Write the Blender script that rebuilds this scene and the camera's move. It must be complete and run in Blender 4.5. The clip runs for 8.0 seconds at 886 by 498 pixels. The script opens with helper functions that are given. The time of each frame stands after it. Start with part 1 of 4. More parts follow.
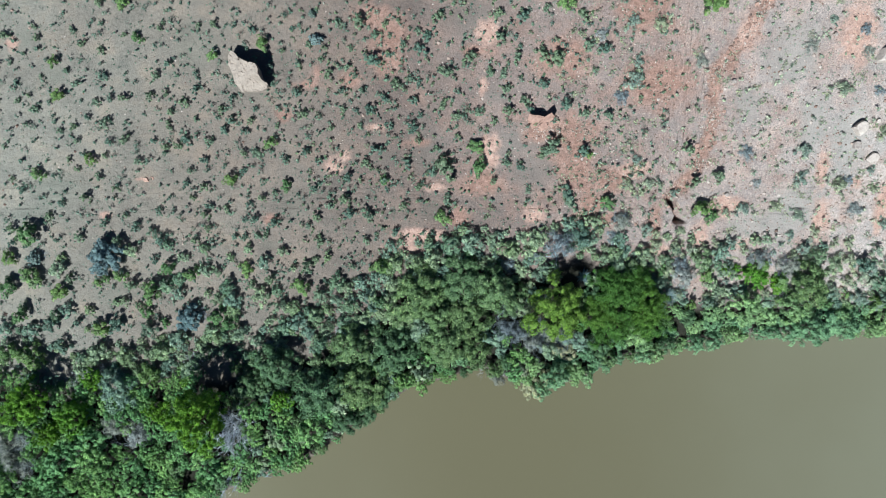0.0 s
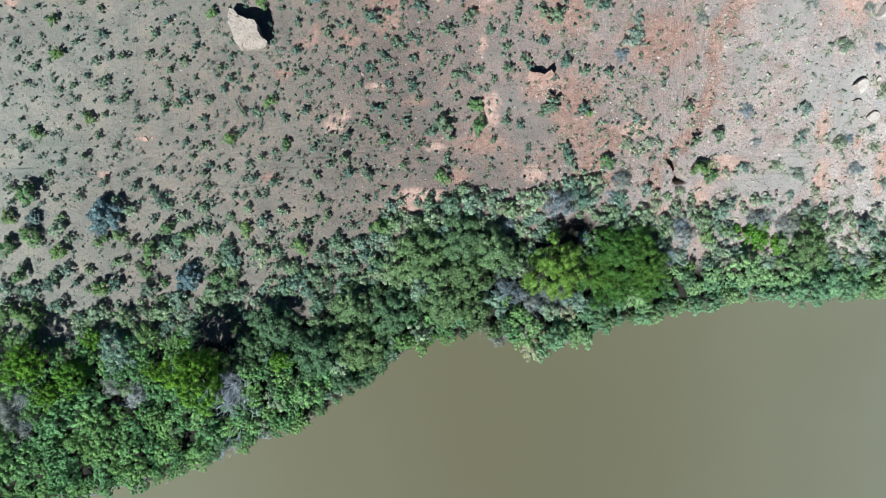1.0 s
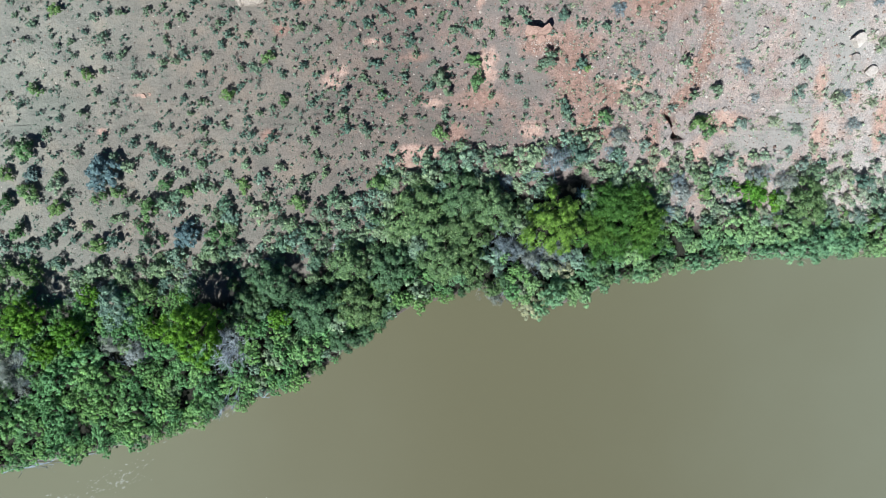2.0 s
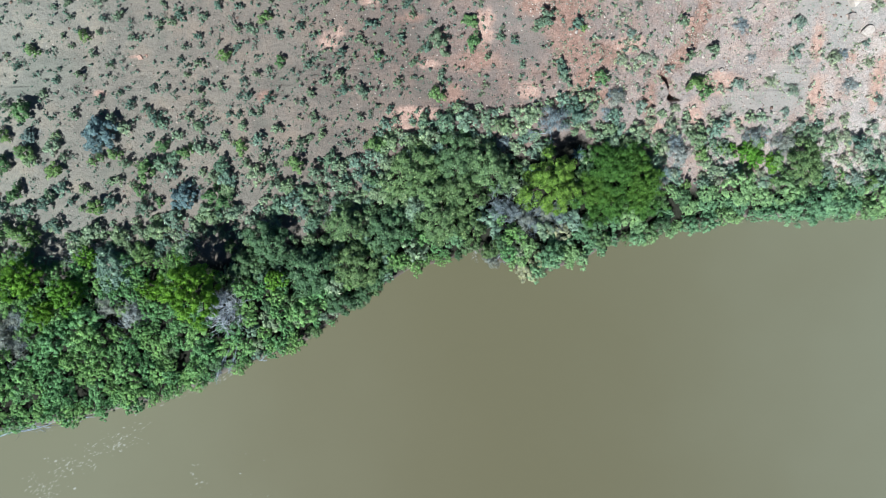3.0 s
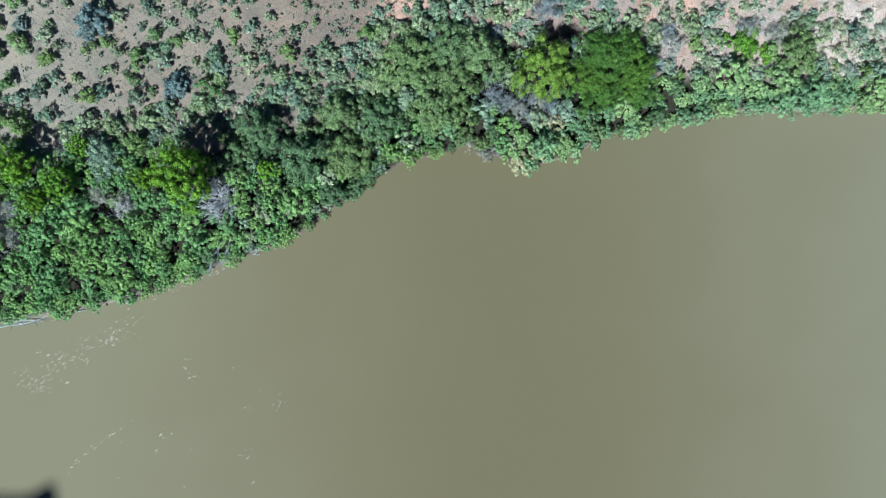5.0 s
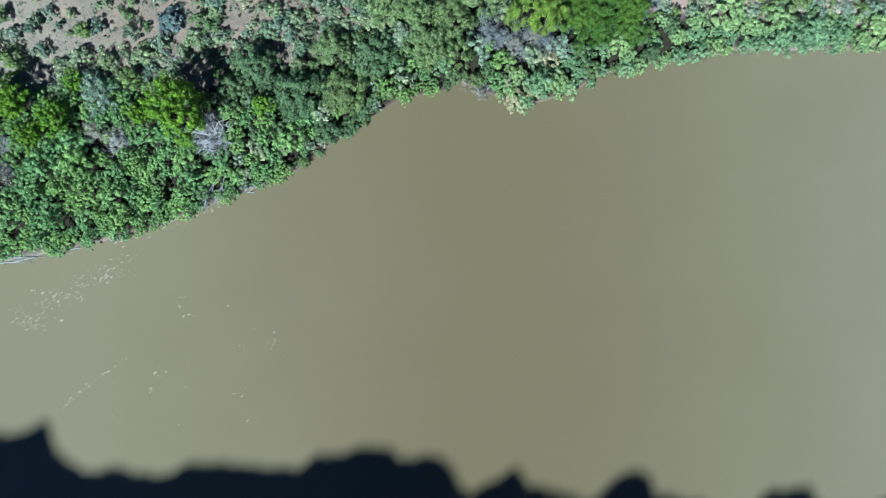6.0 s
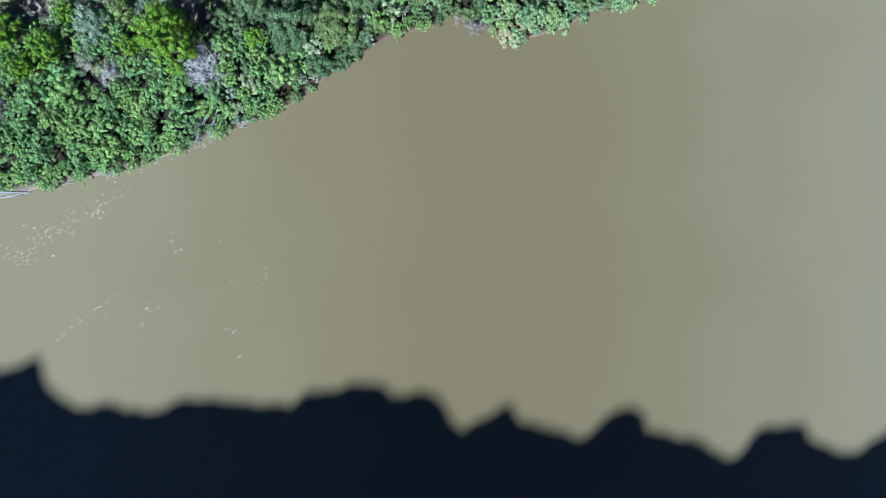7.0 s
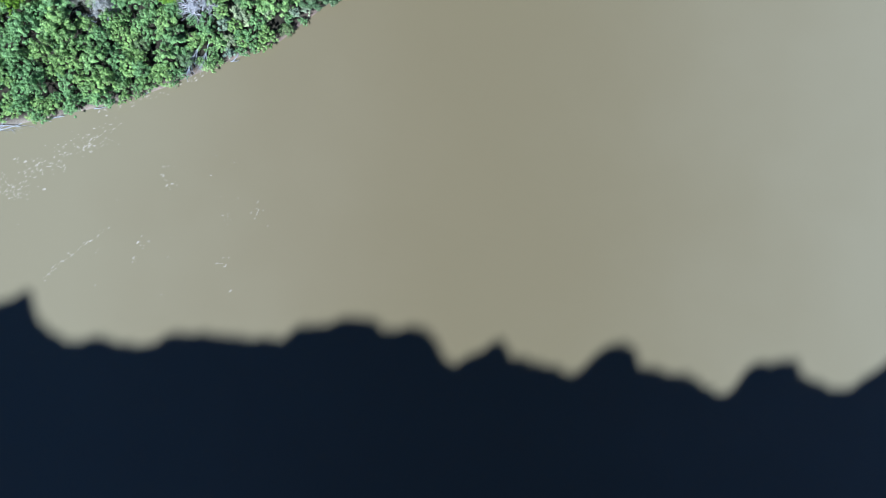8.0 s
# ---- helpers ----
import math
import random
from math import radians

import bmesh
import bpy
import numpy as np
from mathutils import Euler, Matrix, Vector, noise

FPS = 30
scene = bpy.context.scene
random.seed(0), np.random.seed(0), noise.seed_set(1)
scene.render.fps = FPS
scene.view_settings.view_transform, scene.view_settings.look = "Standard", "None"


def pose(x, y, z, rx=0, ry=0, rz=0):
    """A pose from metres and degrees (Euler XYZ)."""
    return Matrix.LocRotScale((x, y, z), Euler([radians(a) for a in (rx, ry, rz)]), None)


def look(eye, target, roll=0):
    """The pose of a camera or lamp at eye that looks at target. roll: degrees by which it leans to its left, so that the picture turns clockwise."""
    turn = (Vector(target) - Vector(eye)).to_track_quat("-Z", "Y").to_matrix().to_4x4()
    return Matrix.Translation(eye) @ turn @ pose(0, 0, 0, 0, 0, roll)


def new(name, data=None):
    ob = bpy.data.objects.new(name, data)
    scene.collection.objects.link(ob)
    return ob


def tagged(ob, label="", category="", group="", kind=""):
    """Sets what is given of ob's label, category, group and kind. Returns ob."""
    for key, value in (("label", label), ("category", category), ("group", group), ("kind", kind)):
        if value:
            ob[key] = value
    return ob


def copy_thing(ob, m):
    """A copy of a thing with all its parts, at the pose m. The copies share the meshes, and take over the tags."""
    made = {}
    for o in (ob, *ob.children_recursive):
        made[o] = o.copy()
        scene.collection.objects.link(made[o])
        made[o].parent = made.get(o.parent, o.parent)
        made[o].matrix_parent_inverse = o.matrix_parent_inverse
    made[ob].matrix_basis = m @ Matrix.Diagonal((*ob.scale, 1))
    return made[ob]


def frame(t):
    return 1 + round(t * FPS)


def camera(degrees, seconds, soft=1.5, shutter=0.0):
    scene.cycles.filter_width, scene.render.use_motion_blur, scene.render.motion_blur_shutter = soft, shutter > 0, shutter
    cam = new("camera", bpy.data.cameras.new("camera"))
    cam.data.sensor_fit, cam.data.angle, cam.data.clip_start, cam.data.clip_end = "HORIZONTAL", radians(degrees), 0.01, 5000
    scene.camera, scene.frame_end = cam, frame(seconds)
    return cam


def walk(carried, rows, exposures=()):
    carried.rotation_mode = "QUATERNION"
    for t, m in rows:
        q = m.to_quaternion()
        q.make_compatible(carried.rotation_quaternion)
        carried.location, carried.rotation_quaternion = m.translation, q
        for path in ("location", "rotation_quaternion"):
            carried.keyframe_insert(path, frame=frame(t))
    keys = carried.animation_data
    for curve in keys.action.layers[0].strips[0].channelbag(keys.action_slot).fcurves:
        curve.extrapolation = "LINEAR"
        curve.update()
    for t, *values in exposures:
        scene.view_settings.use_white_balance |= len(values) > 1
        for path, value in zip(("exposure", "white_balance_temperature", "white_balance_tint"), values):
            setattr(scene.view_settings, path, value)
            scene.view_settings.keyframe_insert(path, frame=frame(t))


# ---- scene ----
cam = camera(61.9, 8.0, soft=0.5)
METRES, EYE, TILT, LEAN, TURN = 35.6, 64.0, -90.0, 0.0, 0.0
ROWS = [
    (0.0, 0.0, 0.0, 0.0, 0.0, 0.0, -0.0),
    (0.5, 0.0012, 0.001, -0.0416, 0.03, -0.04, -0.03),
    (1.0, 0.003, 0.0021, -0.0913, 0.07, -0.05, -0.05),
    (1.5, 0.0048, 0.003, -0.145, 0.07, -0.06, -0.03),
    (3.0, 0.0168, 0.0025, -0.2802, 0.13, -0.08, 0.03),
    (3.5, 0.0206, 0.0027, -0.3361, 0.13, -0.1, 0.03),
    (4.0, 0.0244, 0.0027, -0.3948, 0.14, -0.22, 0.02),
    (5.5, 0.0416, 0.0075, -0.6097, 0.23, -0.07, -0.14),
    (6.0, 0.0483, 0.0075, -0.6811, 0.21, -0.23, -0.21),
    (6.5, 0.0594, 0.009, -0.758, 0.28, -0.25, -0.28),
    (7.0, 0.0699, 0.012, -0.8415, 0.3, -0.09, -0.28),
    (7.5, 0.08, 0.0126, -0.9111, 0.31, -0.35, -0.37),
    (8.0, 0.092, 0.016, -0.9948, 0.34, -0.21, -0.5),
]
EXPOSURES = [(0.0, 0.62, 5700, 2), (1.5, 0.66, 5700, 2), (4.0, 0.74, 5700, 2), (5.5, 0.82, 5650, 2), (6.5, 0.9, 5550, 6), (7.0, 0.96, 5560, 9), (8.0, 1.18, 5460, 15)]
walk(cam, [(t, pose(0, 0, EYE, TILT, LEAN, TURN) @ pose(METRES * x, METRES * y, METRES * z, 90 + pitch, roll, yaw))
           for t, x, y, z, yaw, pitch, roll in ROWS], EXPOSURES)

# ---- light: a high midday sun from the south-west and a clear sky ----
SUN_ELEVATION = radians(50)
SHADE_WAY = Vector((0.42, 0.9075, 0)).normalized()      # the way that shadows fall on level ground
world = bpy.data.worlds.new("clear_sky")
scene.world = world
world.use_nodes = True
wn = world.node_tree.nodes
sky = wn.new("ShaderNodeTexSky")
sky.sky_type = "NISHITA"
sky.sun_disc = False
sky.sun_elevation = SUN_ELEVATION
sky.sun_rotation = math.atan2(-SHADE_WAY.x, -SHADE_WAY.y)
world.node_tree.links.new(sky.outputs[0], wn["Background"].inputs[0])
wn["Background"].inputs[1].default_value = 0.05
sky.altitude, sky.air_density, sky.dust_density, sky.ozone_density = 1300, 0.5, 0.05, 8.0
sun = new("sun", bpy.data.lights.new("sun", "SUN"))
sun.data.energy, sun.data.angle, sun.data.color = 5.0, radians(0.53), (1.0, 0.97, 0.92)
sun.matrix_world = look(-SHADE_WAY * math.cos(SUN_ELEVATION) * 200 + Vector((0, 0, math.sin(SUN_ELEVATION) * 200)), (0, 0, 0))


# ---- materials ----
def material(name, rough=0.9):
    mat = bpy.data.materials.new(name)
    mat.use_nodes = True
    t = mat.node_tree
    b = t.nodes["Principled BSDF"]
    b.inputs["Roughness"].default_value = rough
    b.inputs["Specular IOR Level"].default_value = 0.25
    return mat, t, b


def node(t, kind, **values):
    n = t.nodes.new(kind)
    for key, value in values.items():
        n.inputs[key.replace("_", " ")].default_value = value
    return n


def ramp(t, source, stops):
    n = t.nodes.new("ShaderNodeValToRGB")
    while len(n.color_ramp.elements) < len(stops):
        n.color_ramp.elements.new(0.5)
    for e, (at, colour) in zip(n.color_ramp.elements, stops):
        e.position, e.color = at, (*colour, 1) if len(colour) == 3 else colour
    t.links.new(source, n.inputs[0])
    return n.outputs[0]


def mix(t, fac, a, b, kind="MIX"):
    n = t.nodes.new("ShaderNodeMix")
    n.data_type, n.blend_type = "RGBA", kind
    for socket, value in ((n.inputs[0], fac), (n.inputs[6], a), (n.inputs[7], b)):
        if isinstance(value, (int, float)):
            socket.default_value = value
        elif isinstance(value, tuple):
            socket.default_value = (*value, 1)
        else:
            t.links.new(value, socket)
    return n.outputs[2]


def noise_of(t, scale, detail=4.0, rough=0.55):
    co = t.nodes.new("ShaderNodeTexCoord")
    n = node(t, "ShaderNodeTexNoise", Scale=scale, Detail=detail, Roughness=rough)
    t.links.new(co.outputs["Object"], n.inputs["Vector"])
    return n.outputs["Fac"]


def bump(t, b, height, strength, distance):
    n = node(t, "ShaderNodeBump", Strength=strength, Distance=distance)
    t.links.new(height, n.inputs["Height"])
    t.links.new(n.outputs[0], b.inputs["Normal"])


def leaf_material(name, low, high, old, through_light=0.1):
    """Leaves: each its own tone, each plant its own cast, some of them dry."""
    mat, t, b = material(name, 0.5)
    b.inputs["Specular IOR Level"].default_value = 0.12
    geo, info = t.nodes.new("ShaderNodeNewGeometry"), t.nodes.new("ShaderNodeObjectInfo")
    mid = tuple((p + q) / 2 for p, q in zip(low, high))
    dull, fair = (tuple(0.72 * p + 0.28 * q for p, q in zip(end, mid)) for end in (low, high))
    base = ramp(t, geo.outputs["Random Per Island"], [(0.0, dull), (0.5, mid), (0.95, fair), (1.0, old)])
    cast = ramp(t, info.outputs["Random"], [(0.0, (0.78, 0.85, 0.88)), (0.3, (0.92, 0.96, 0.98)), (0.55, (1.1, 1.02, 0.84)), (0.8, (1.2, 1.12, 0.92)), (1.0, (1.26, 1.2, 1.15))])
    shoots = ramp(t, noise_of(t, 2.3, 3, 0.6), [(0.33, (0.54, 0.57, 0.62)), (0.5, (1, 1, 1)), (0.66, (1.5, 1.44, 1.32))])
    colour = mix(t, 1.0, mix(t, 1.0, base, cast, "MULTIPLY"), shoots, "MULTIPLY")
    t.links.new(colour, b.inputs["Base Color"])
    glow = t.nodes.new("ShaderNodeBsdfTranslucent")
    t.links.new(colour, glow.inputs[0])
    both = t.nodes.new("ShaderNodeMixShader")
    both.inputs[0].default_value = through_light
    t.links.new(b.outputs[0], both.inputs[1])
    t.links.new(glow.outputs[0], both.inputs[2])
    t.links.new(both.outputs[0], t.nodes["Material Output"].inputs[0])
    return mat


def bark_material(name, low, high):
    mat, t, b = material(name, 0.85)
    t.links.new(ramp(t, noise_of(t, 9.0), [(0.3, low), (0.7, high)]), b.inputs["Base Color"])
    bump(t, b, noise_of(t, 30.0), 0.4, 0.02)
    return mat


def patch_mask(t, name, scale, gain, low, high):
    """How much of a kind of soil shows: its patches on the ground, frayed by noise."""
    there = t.nodes.new("ShaderNodeAttribute")
    there.attribute_name = name
    fray = node(t, "ShaderNodeMath")
    fray.operation = "MULTIPLY_ADD"
    t.links.new(noise_of(t, scale, 7, 0.68), fray.inputs[0])
    fray.inputs[1].default_value = gain
    t.links.new(there.outputs["Fac"], fray.inputs[2])
    return ramp(t, fray.outputs[0], [(low, (0, 0, 0)), (high, (1, 1, 1))])


def soil_material():
    mat, t, b = material("soil", 0.95)
    co = t.nodes.new("ShaderNodeTexCoord")
    east = t.nodes.new("ShaderNodeSeparateXYZ")
    t.links.new(co.outputs["Object"], east.inputs[0])
    shift = node(t, "ShaderNodeMath")
    shift.operation = "MULTIPLY_ADD"
    t.links.new(noise_of(t, 0.09, 3), shift.inputs[0])
    shift.inputs[1].default_value = 26.0
    t.links.new(east.outputs[0], shift.inputs[2])
    span = node(t, "ShaderNodeMapRange")
    t.links.new(shift.outputs[0], span.inputs[0])
    span.inputs[1].default_value, span.inputs[2].default_value = -30, 50
    region = ramp(t, span.outputs[0], [(0.0, (0.216, 0.211, 0.18)), (0.3, (0.177, 0.154, 0.13)), (0.52, (0.136, 0.107, 0.094)),
                                       (0.7, (0.213, 0.171, 0.155)), (0.85, (0.278, 0.236, 0.218)), (1.0, (0.3445, 0.3075, 0.286))])
    stony = node(t, "ShaderNodeMapRange")
    t.links.new(shift.outputs[0], stony.inputs[0])
    stony.inputs[1].default_value, stony.inputs[2].default_value = 2, 24
    mott = ramp(t, noise_of(t, 0.45, 6, 0.65), [(0.3, (0.76, 0.79, 0.8)), (0.5, (1, 1, 1)), (0.7, (1.24, 1.15, 1.08))])
    grain = ramp(t, noise_of(t, 5.0, 8, 0.75), [(0.3, (0.55, 0.54, 0.53)), (0.46, (0.96, 0.96, 0.96)), (0.6, (1.04, 1.04, 1.03)), (0.72, (1.55, 1.52, 1.47))])
    sand = ramp(t, noise_of(t, 15.0, 3, 0.8), [(0.33, (0.74, 0.74, 0.75)), (0.48, (1, 1, 1)), (0.67, (1.26, 1.24, 1.22))])
    grit = ramp(t, noise_of(t, 8.0, 3, 0.8), [(0.34, (0.55, 0.54, 0.53)), (0.45, (0.97, 0.97, 0.97)), (0.56, (1.03, 1.02, 1.02)), (0.68, (1.5, 1.45, 1.4))])
    grain = mix(t, 1.0, grain, sand, "MULTIPLY")
    grain = mix(t, stony.outputs[0], grain, mix(t, 1.0, grain, grit, "MULTIPLY"))
    base = mix(t, 1.0, mix(t, 1.0, region, mott, "MULTIPLY"), grain, "MULTIPLY")
    blush = ramp(t, noise_of(t, 0.62, 6, 0.7), [(0.46, (0, 0, 0)), (0.66, (0.55, 0.55, 0.55))])
    rusty = ramp(t, noise_of(t, 2.2, 6, 0.7), [(0.3, (0.1755, 0.1073, 0.0845)), (0.55, (0.26, 0.1625, 0.13)), (0.75, (0.3445, 0.2438, 0.2048))])
    rosy = ramp(t, noise_of(t, 2.6, 6, 0.7), [(0.3, (0.273, 0.169, 0.1333)), (0.55, (0.3835, 0.2568, 0.208)), (0.75, (0.455, 0.3445, 0.2958))])
    rusty, rosy = mix(t, 1.0, rusty, grain, "MULTIPLY"), mix(t, 0.75, rosy, mix(t, 1.0, rosy, grain, "MULTIPLY"))
    fines = mix(t, 1.0, region, ramp(t, noise_of(t, 0.8, 4, 0.5), [(0.3, (0.8, 0.85, 0.84)), (0.7, (0.96, 0.99, 0.97))]), "MULTIPLY")
    fines = mix(t, 0.25, fines, mix(t, 1.0, fines, grain, "MULTIPLY"))
    warm = node(t, "ShaderNodeMapRange")
    t.links.new(east.outputs[0], warm.inputs[0])
    warm.inputs[1].default_value, warm.inputs[2].default_value = -16, 8
    base = mix(t, mix(t, 1.0, blush, warm.outputs[0], "MULTIPLY"), base, rusty)
    base = mix(t, patch_mask(t, "silt_or_haze", 0.5, 0.62, 0.5, 0.72), base, fines)
    base = mix(t, patch_mask(t, "rust", 0.95, 0.9, 0.62, 0.95), base, rusty)
    base = mix(t, patch_mask(t, "rose", 1.1, 0.9, 0.68, 0.95), base, rosy)
    # leaf litter under the thicket, darkened to paint in the shade of its gaps
    litter_shade = t.nodes.new("ShaderNodeAttribute")
    litter_shade.attribute_name = "litter_shade"
    shaded_humus = ramp(t, noise_of(t, 4.0, 6, 0.7), [(0.3, (0.009, 0.0095, 0.0065)), (0.7, (0.032, 0.031, 0.021))])
    t.links.new(mix(t, litter_shade.outputs["Fac"], base, shaded_humus), b.inputs["Base Color"])
    bump(t, b, noise_of(t, 3.5, 10, 0.7), 0.7, 0.14)
    return mat


def water_material():
    mat, t, b = material("silty_water", 0.12)
    b.inputs["IOR"].default_value = 1.33
    b.inputs["Specular IOR Level"].default_value = 0.5
    # silty brown midstream; lens haze painted in as paler, greener colour east and west
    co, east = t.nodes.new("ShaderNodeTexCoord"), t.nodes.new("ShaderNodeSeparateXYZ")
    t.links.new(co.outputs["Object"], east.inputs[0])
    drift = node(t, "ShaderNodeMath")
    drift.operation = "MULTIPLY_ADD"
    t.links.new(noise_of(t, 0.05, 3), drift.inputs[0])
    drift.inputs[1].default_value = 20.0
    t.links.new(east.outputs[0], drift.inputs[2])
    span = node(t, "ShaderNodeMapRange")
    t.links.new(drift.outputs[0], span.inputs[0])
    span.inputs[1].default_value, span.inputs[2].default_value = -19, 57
    silt_or_haze = ramp(t, span.outputs[0], [(0.0, (0.158, 0.1535, 0.103)), (0.2, (0.131, 0.12, 0.076)), (0.42, (0.113, 0.1015, 0.0595)),
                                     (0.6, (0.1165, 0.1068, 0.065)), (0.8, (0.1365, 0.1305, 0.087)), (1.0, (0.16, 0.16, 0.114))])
    silt_or_haze.node.color_ramp.interpolation = "B_SPLINE"
    t.links.new(silt_or_haze, b.inputs["Base Color"])
    bump(t, b, noise_of(t, 1.4, 3), 0.08, 0.05)
    return mat


def rock_material(name, low, high):
    mat, t, b = material(name, 0.9)
    info = t.nodes.new("ShaderNodeObjectInfo")
    base = ramp(t, noise_of(t, 1.6, 8, 0.7), [(0.3, low), (0.42, tuple((p + 2 * q) / 3 for p, q in zip(low, high))), (0.7, high)])
    cast = ramp(t, info.outputs["Random"], [(0.0, (0.85, 0.83, 0.82)), (1.0, (1.1, 1.08, 1.05))])
    crust = ramp(t, noise_of(t, 7.0, 6, 0.75), [(0.34, (0.66, 0.62, 0.62)), (0.44, (0.96, 0.96, 0.96)), (0.6, (1.05, 1.04, 1.02)), (0.7, (1.25, 1.22, 1.16))])
    t.links.new(mix(t, 1.0, mix(t, 1.0, base, cast, "MULTIPLY"), crust, "MULTIPLY"), b.inputs["Base Color"])
    bump(t, b, noise_of(t, 4.0, 10, 0.75), 0.8, 0.12)
    return mat


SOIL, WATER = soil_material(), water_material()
ROCK = rock_material("sandstone", (0.182, 0.1443, 0.1222), (0.3705, 0.3217, 0.2795))
PALE_ROCK = rock_material("pale_stone", (0.299, 0.234, 0.2015), (0.52, 0.468, 0.429))
RED_ROCK = rock_material("red_stone", (0.234, 0.13, 0.0975), (0.442, 0.299, 0.247))
BARK = bark_material("bark", (0.0455, 0.0358, 0.026), (0.1105, 0.091, 0.0715))
DEAD_WOOD = bark_material("dead_wood", (0.169, 0.2048, 0.2438), (0.338, 0.3835, 0.429))
PALE_WOOD = bark_material("bleached_wood", (0.4, 0.43, 0.475), (0.64, 0.67, 0.715))
SCRUB = leaf_material("scrub_leaves", (0.0898, 0.1416, 0.0984), (0.1977, 0.2831, 0.2108), (0.2696, 0.3346, 0.2741), 0.2)
FRESH = leaf_material("fresh_leaves", (0.075, 0.148, 0.05), (0.182, 0.295, 0.125), (0.27, 0.33, 0.19), 0.2)
LIME = leaf_material("lime_leaves", (0.055, 0.142, 0.016), (0.16, 0.335, 0.045), (0.24, 0.39, 0.09), 0.15)
OLIVE_LIME = leaf_material("olive_lime_leaves", (0.09, 0.165, 0.024), (0.226, 0.352, 0.062), (0.3, 0.395, 0.1), 0.15)
DEEP = leaf_material("deep_green_leaves", (0.05, 0.0985, 0.043), (0.142, 0.228, 0.113), (0.23, 0.292, 0.178), 0.06)
MOSS = leaf_material("olive_leaves", (0.0442, 0.1073, 0.0195), (0.1008, 0.208, 0.0455), (0.156, 0.2405, 0.078), 0.15)
MEADOW = leaf_material("thicket_leaves", (0.085, 0.19, 0.066), (0.218, 0.4, 0.165), (0.298, 0.444, 0.224), 0.08)
WILLOW = leaf_material("willow_leaves", (0.1371, 0.253, 0.1223), (0.2607, 0.4181, 0.2249), (0.3141, 0.4498, 0.2712), 0.12)
SAGE = leaf_material("sage_leaves", (0.151, 0.2253, 0.1534), (0.3089, 0.4147, 0.3068), (0.4118, 0.4862, 0.3944), 0.2)
BLUISH = leaf_material("blue_grey_leaves", (0.083, 0.125, 0.13), (0.167, 0.235, 0.24), (0.24, 0.31, 0.305))
FOOT = leaf_material("foot_slope_leaves", (0.09, 0.152, 0.086), (0.216, 0.31, 0.203), (0.288, 0.357, 0.272), 0.15)
CREAM = leaf_material("cream_leaves", (0.182, 0.208, 0.13), (0.338, 0.3575, 0.26), (0.403, 0.39, 0.325), 0.15)
ASH = leaf_material("ash_grey_leaves", (0.1788, 0.236, 0.1755), (0.3289, 0.3932, 0.3159), (0.429, 0.4576, 0.3861), 0.2)
TWIGGY = leaf_material("blue_grey_twigs", (0.156, 0.1852, 0.1983), (0.299, 0.3413, 0.3575), (0.377, 0.416, 0.4225), 0.2)
RUBBLE, _t, _b = material("rubble", 0.95)
_t.links.new(ramp(_t, _t.nodes.new("ShaderNodeNewGeometry").outputs["Random Per Island"],
                  [(0.0, (0.091, 0.065, 0.0553)), (0.3, (0.234, 0.156, 0.1235)), (0.7, (0.312, 0.2405, 0.2015)), (1.0, (0.455, 0.3965, 0.351))]), _b.inputs["Base Color"])
FOAM, _t, _b = material("foam", 0.6)
_t.links.new(ramp(_t, noise_of(_t, 6.0), [(0.3, (0.1885, 0.1833, 0.1398)), (0.7, (0.299, 0.2958, 0.2503))]), _b.inputs["Base Color"])

# ---- the ground: one sheet from the hillside through the river bed to the scarp beyond ----
# River's edge on the near bank, west to east.
SHORE = [(-120, -50), (-60, -33), (-37.8, -26.0), (-30.5, -24.55), (-25.6, -23.4), (-21.2, -22.0), (-17.8, -20.5), (-15.9, -19.75),
         (-11.2, -17.9), (-7.1, -14.6), (-2.4, -11.75), (0.8, -11.05), (2.7, -10.0), (5.7, -11.2), (8.1, -12.3),
         (12.5, -11.0), (15.0, -9.4), (20.4, -8.2), (26.3, -7.25), (32.6, -7.3), (38.4, -6.95), (60, -5), (120, 6)]
GULLY = [(24.5, 19.3), (23.7, 16.7), (22.6, 15.3), (21.1, 13.7), (21.5, 10.8), (21.1, 8.4), (20.4, 6.4), (18.45, 4.2), (19.45, 2.3), (20.0, 0.0)]


def shore(x):
    return np.interp(x, [p[0] for p in SHORE], [p[1] for p in SHORE])


def gully_distance(x, y):
    best = np.full(np.shape(x), 1e9)
    for (ax, ay), (bx, by) in zip(GULLY, GULLY[1:]):
        dx, dy = bx - ax, by - ay
        u = np.clip(((x - ax) * dx + (y - ay) * dy) / (dx * dx + dy * dy), 0, 1)
        best = np.minimum(best, np.hypot(x - ax - u * dx, y - ay - u * dy))
    return best


def hill(x, y):
    """Height of the near bank and the slope above it, before its fine relief."""
    s = y - shore(x)
    k = np.clip(0.2 + 0.0042 * x, 0.1, 0.33)
    up = np.maximum(s, 0)
    z = 0.45 * (1 - np.exp(-up / 0.8)) + k * np.minimum(up, 60) * 0.97 + 0.4 * k * np.maximum(up - 60, 0)
    z = np.where(s > 0, z, np.maximum(s * 0.5, -1.8))
    g = gully_distance(x, y)
    notch = np.exp(-((y - 3.15) / 0.8) ** 4)
    deep = 0.22 + 0.1 * np.sin(y * 1.7) + 3.0 * notch
    return z - deep * np.clip((1.3 - g / (0.5 - 0.34 * notch + 0.1 * (1 - notch) * np.sin(y * 2.9 + x))) * (1 + 4 * notch), 0, 1) * np.clip((y + 1) / 3, 0, 1)


CREST_Y = -130.0
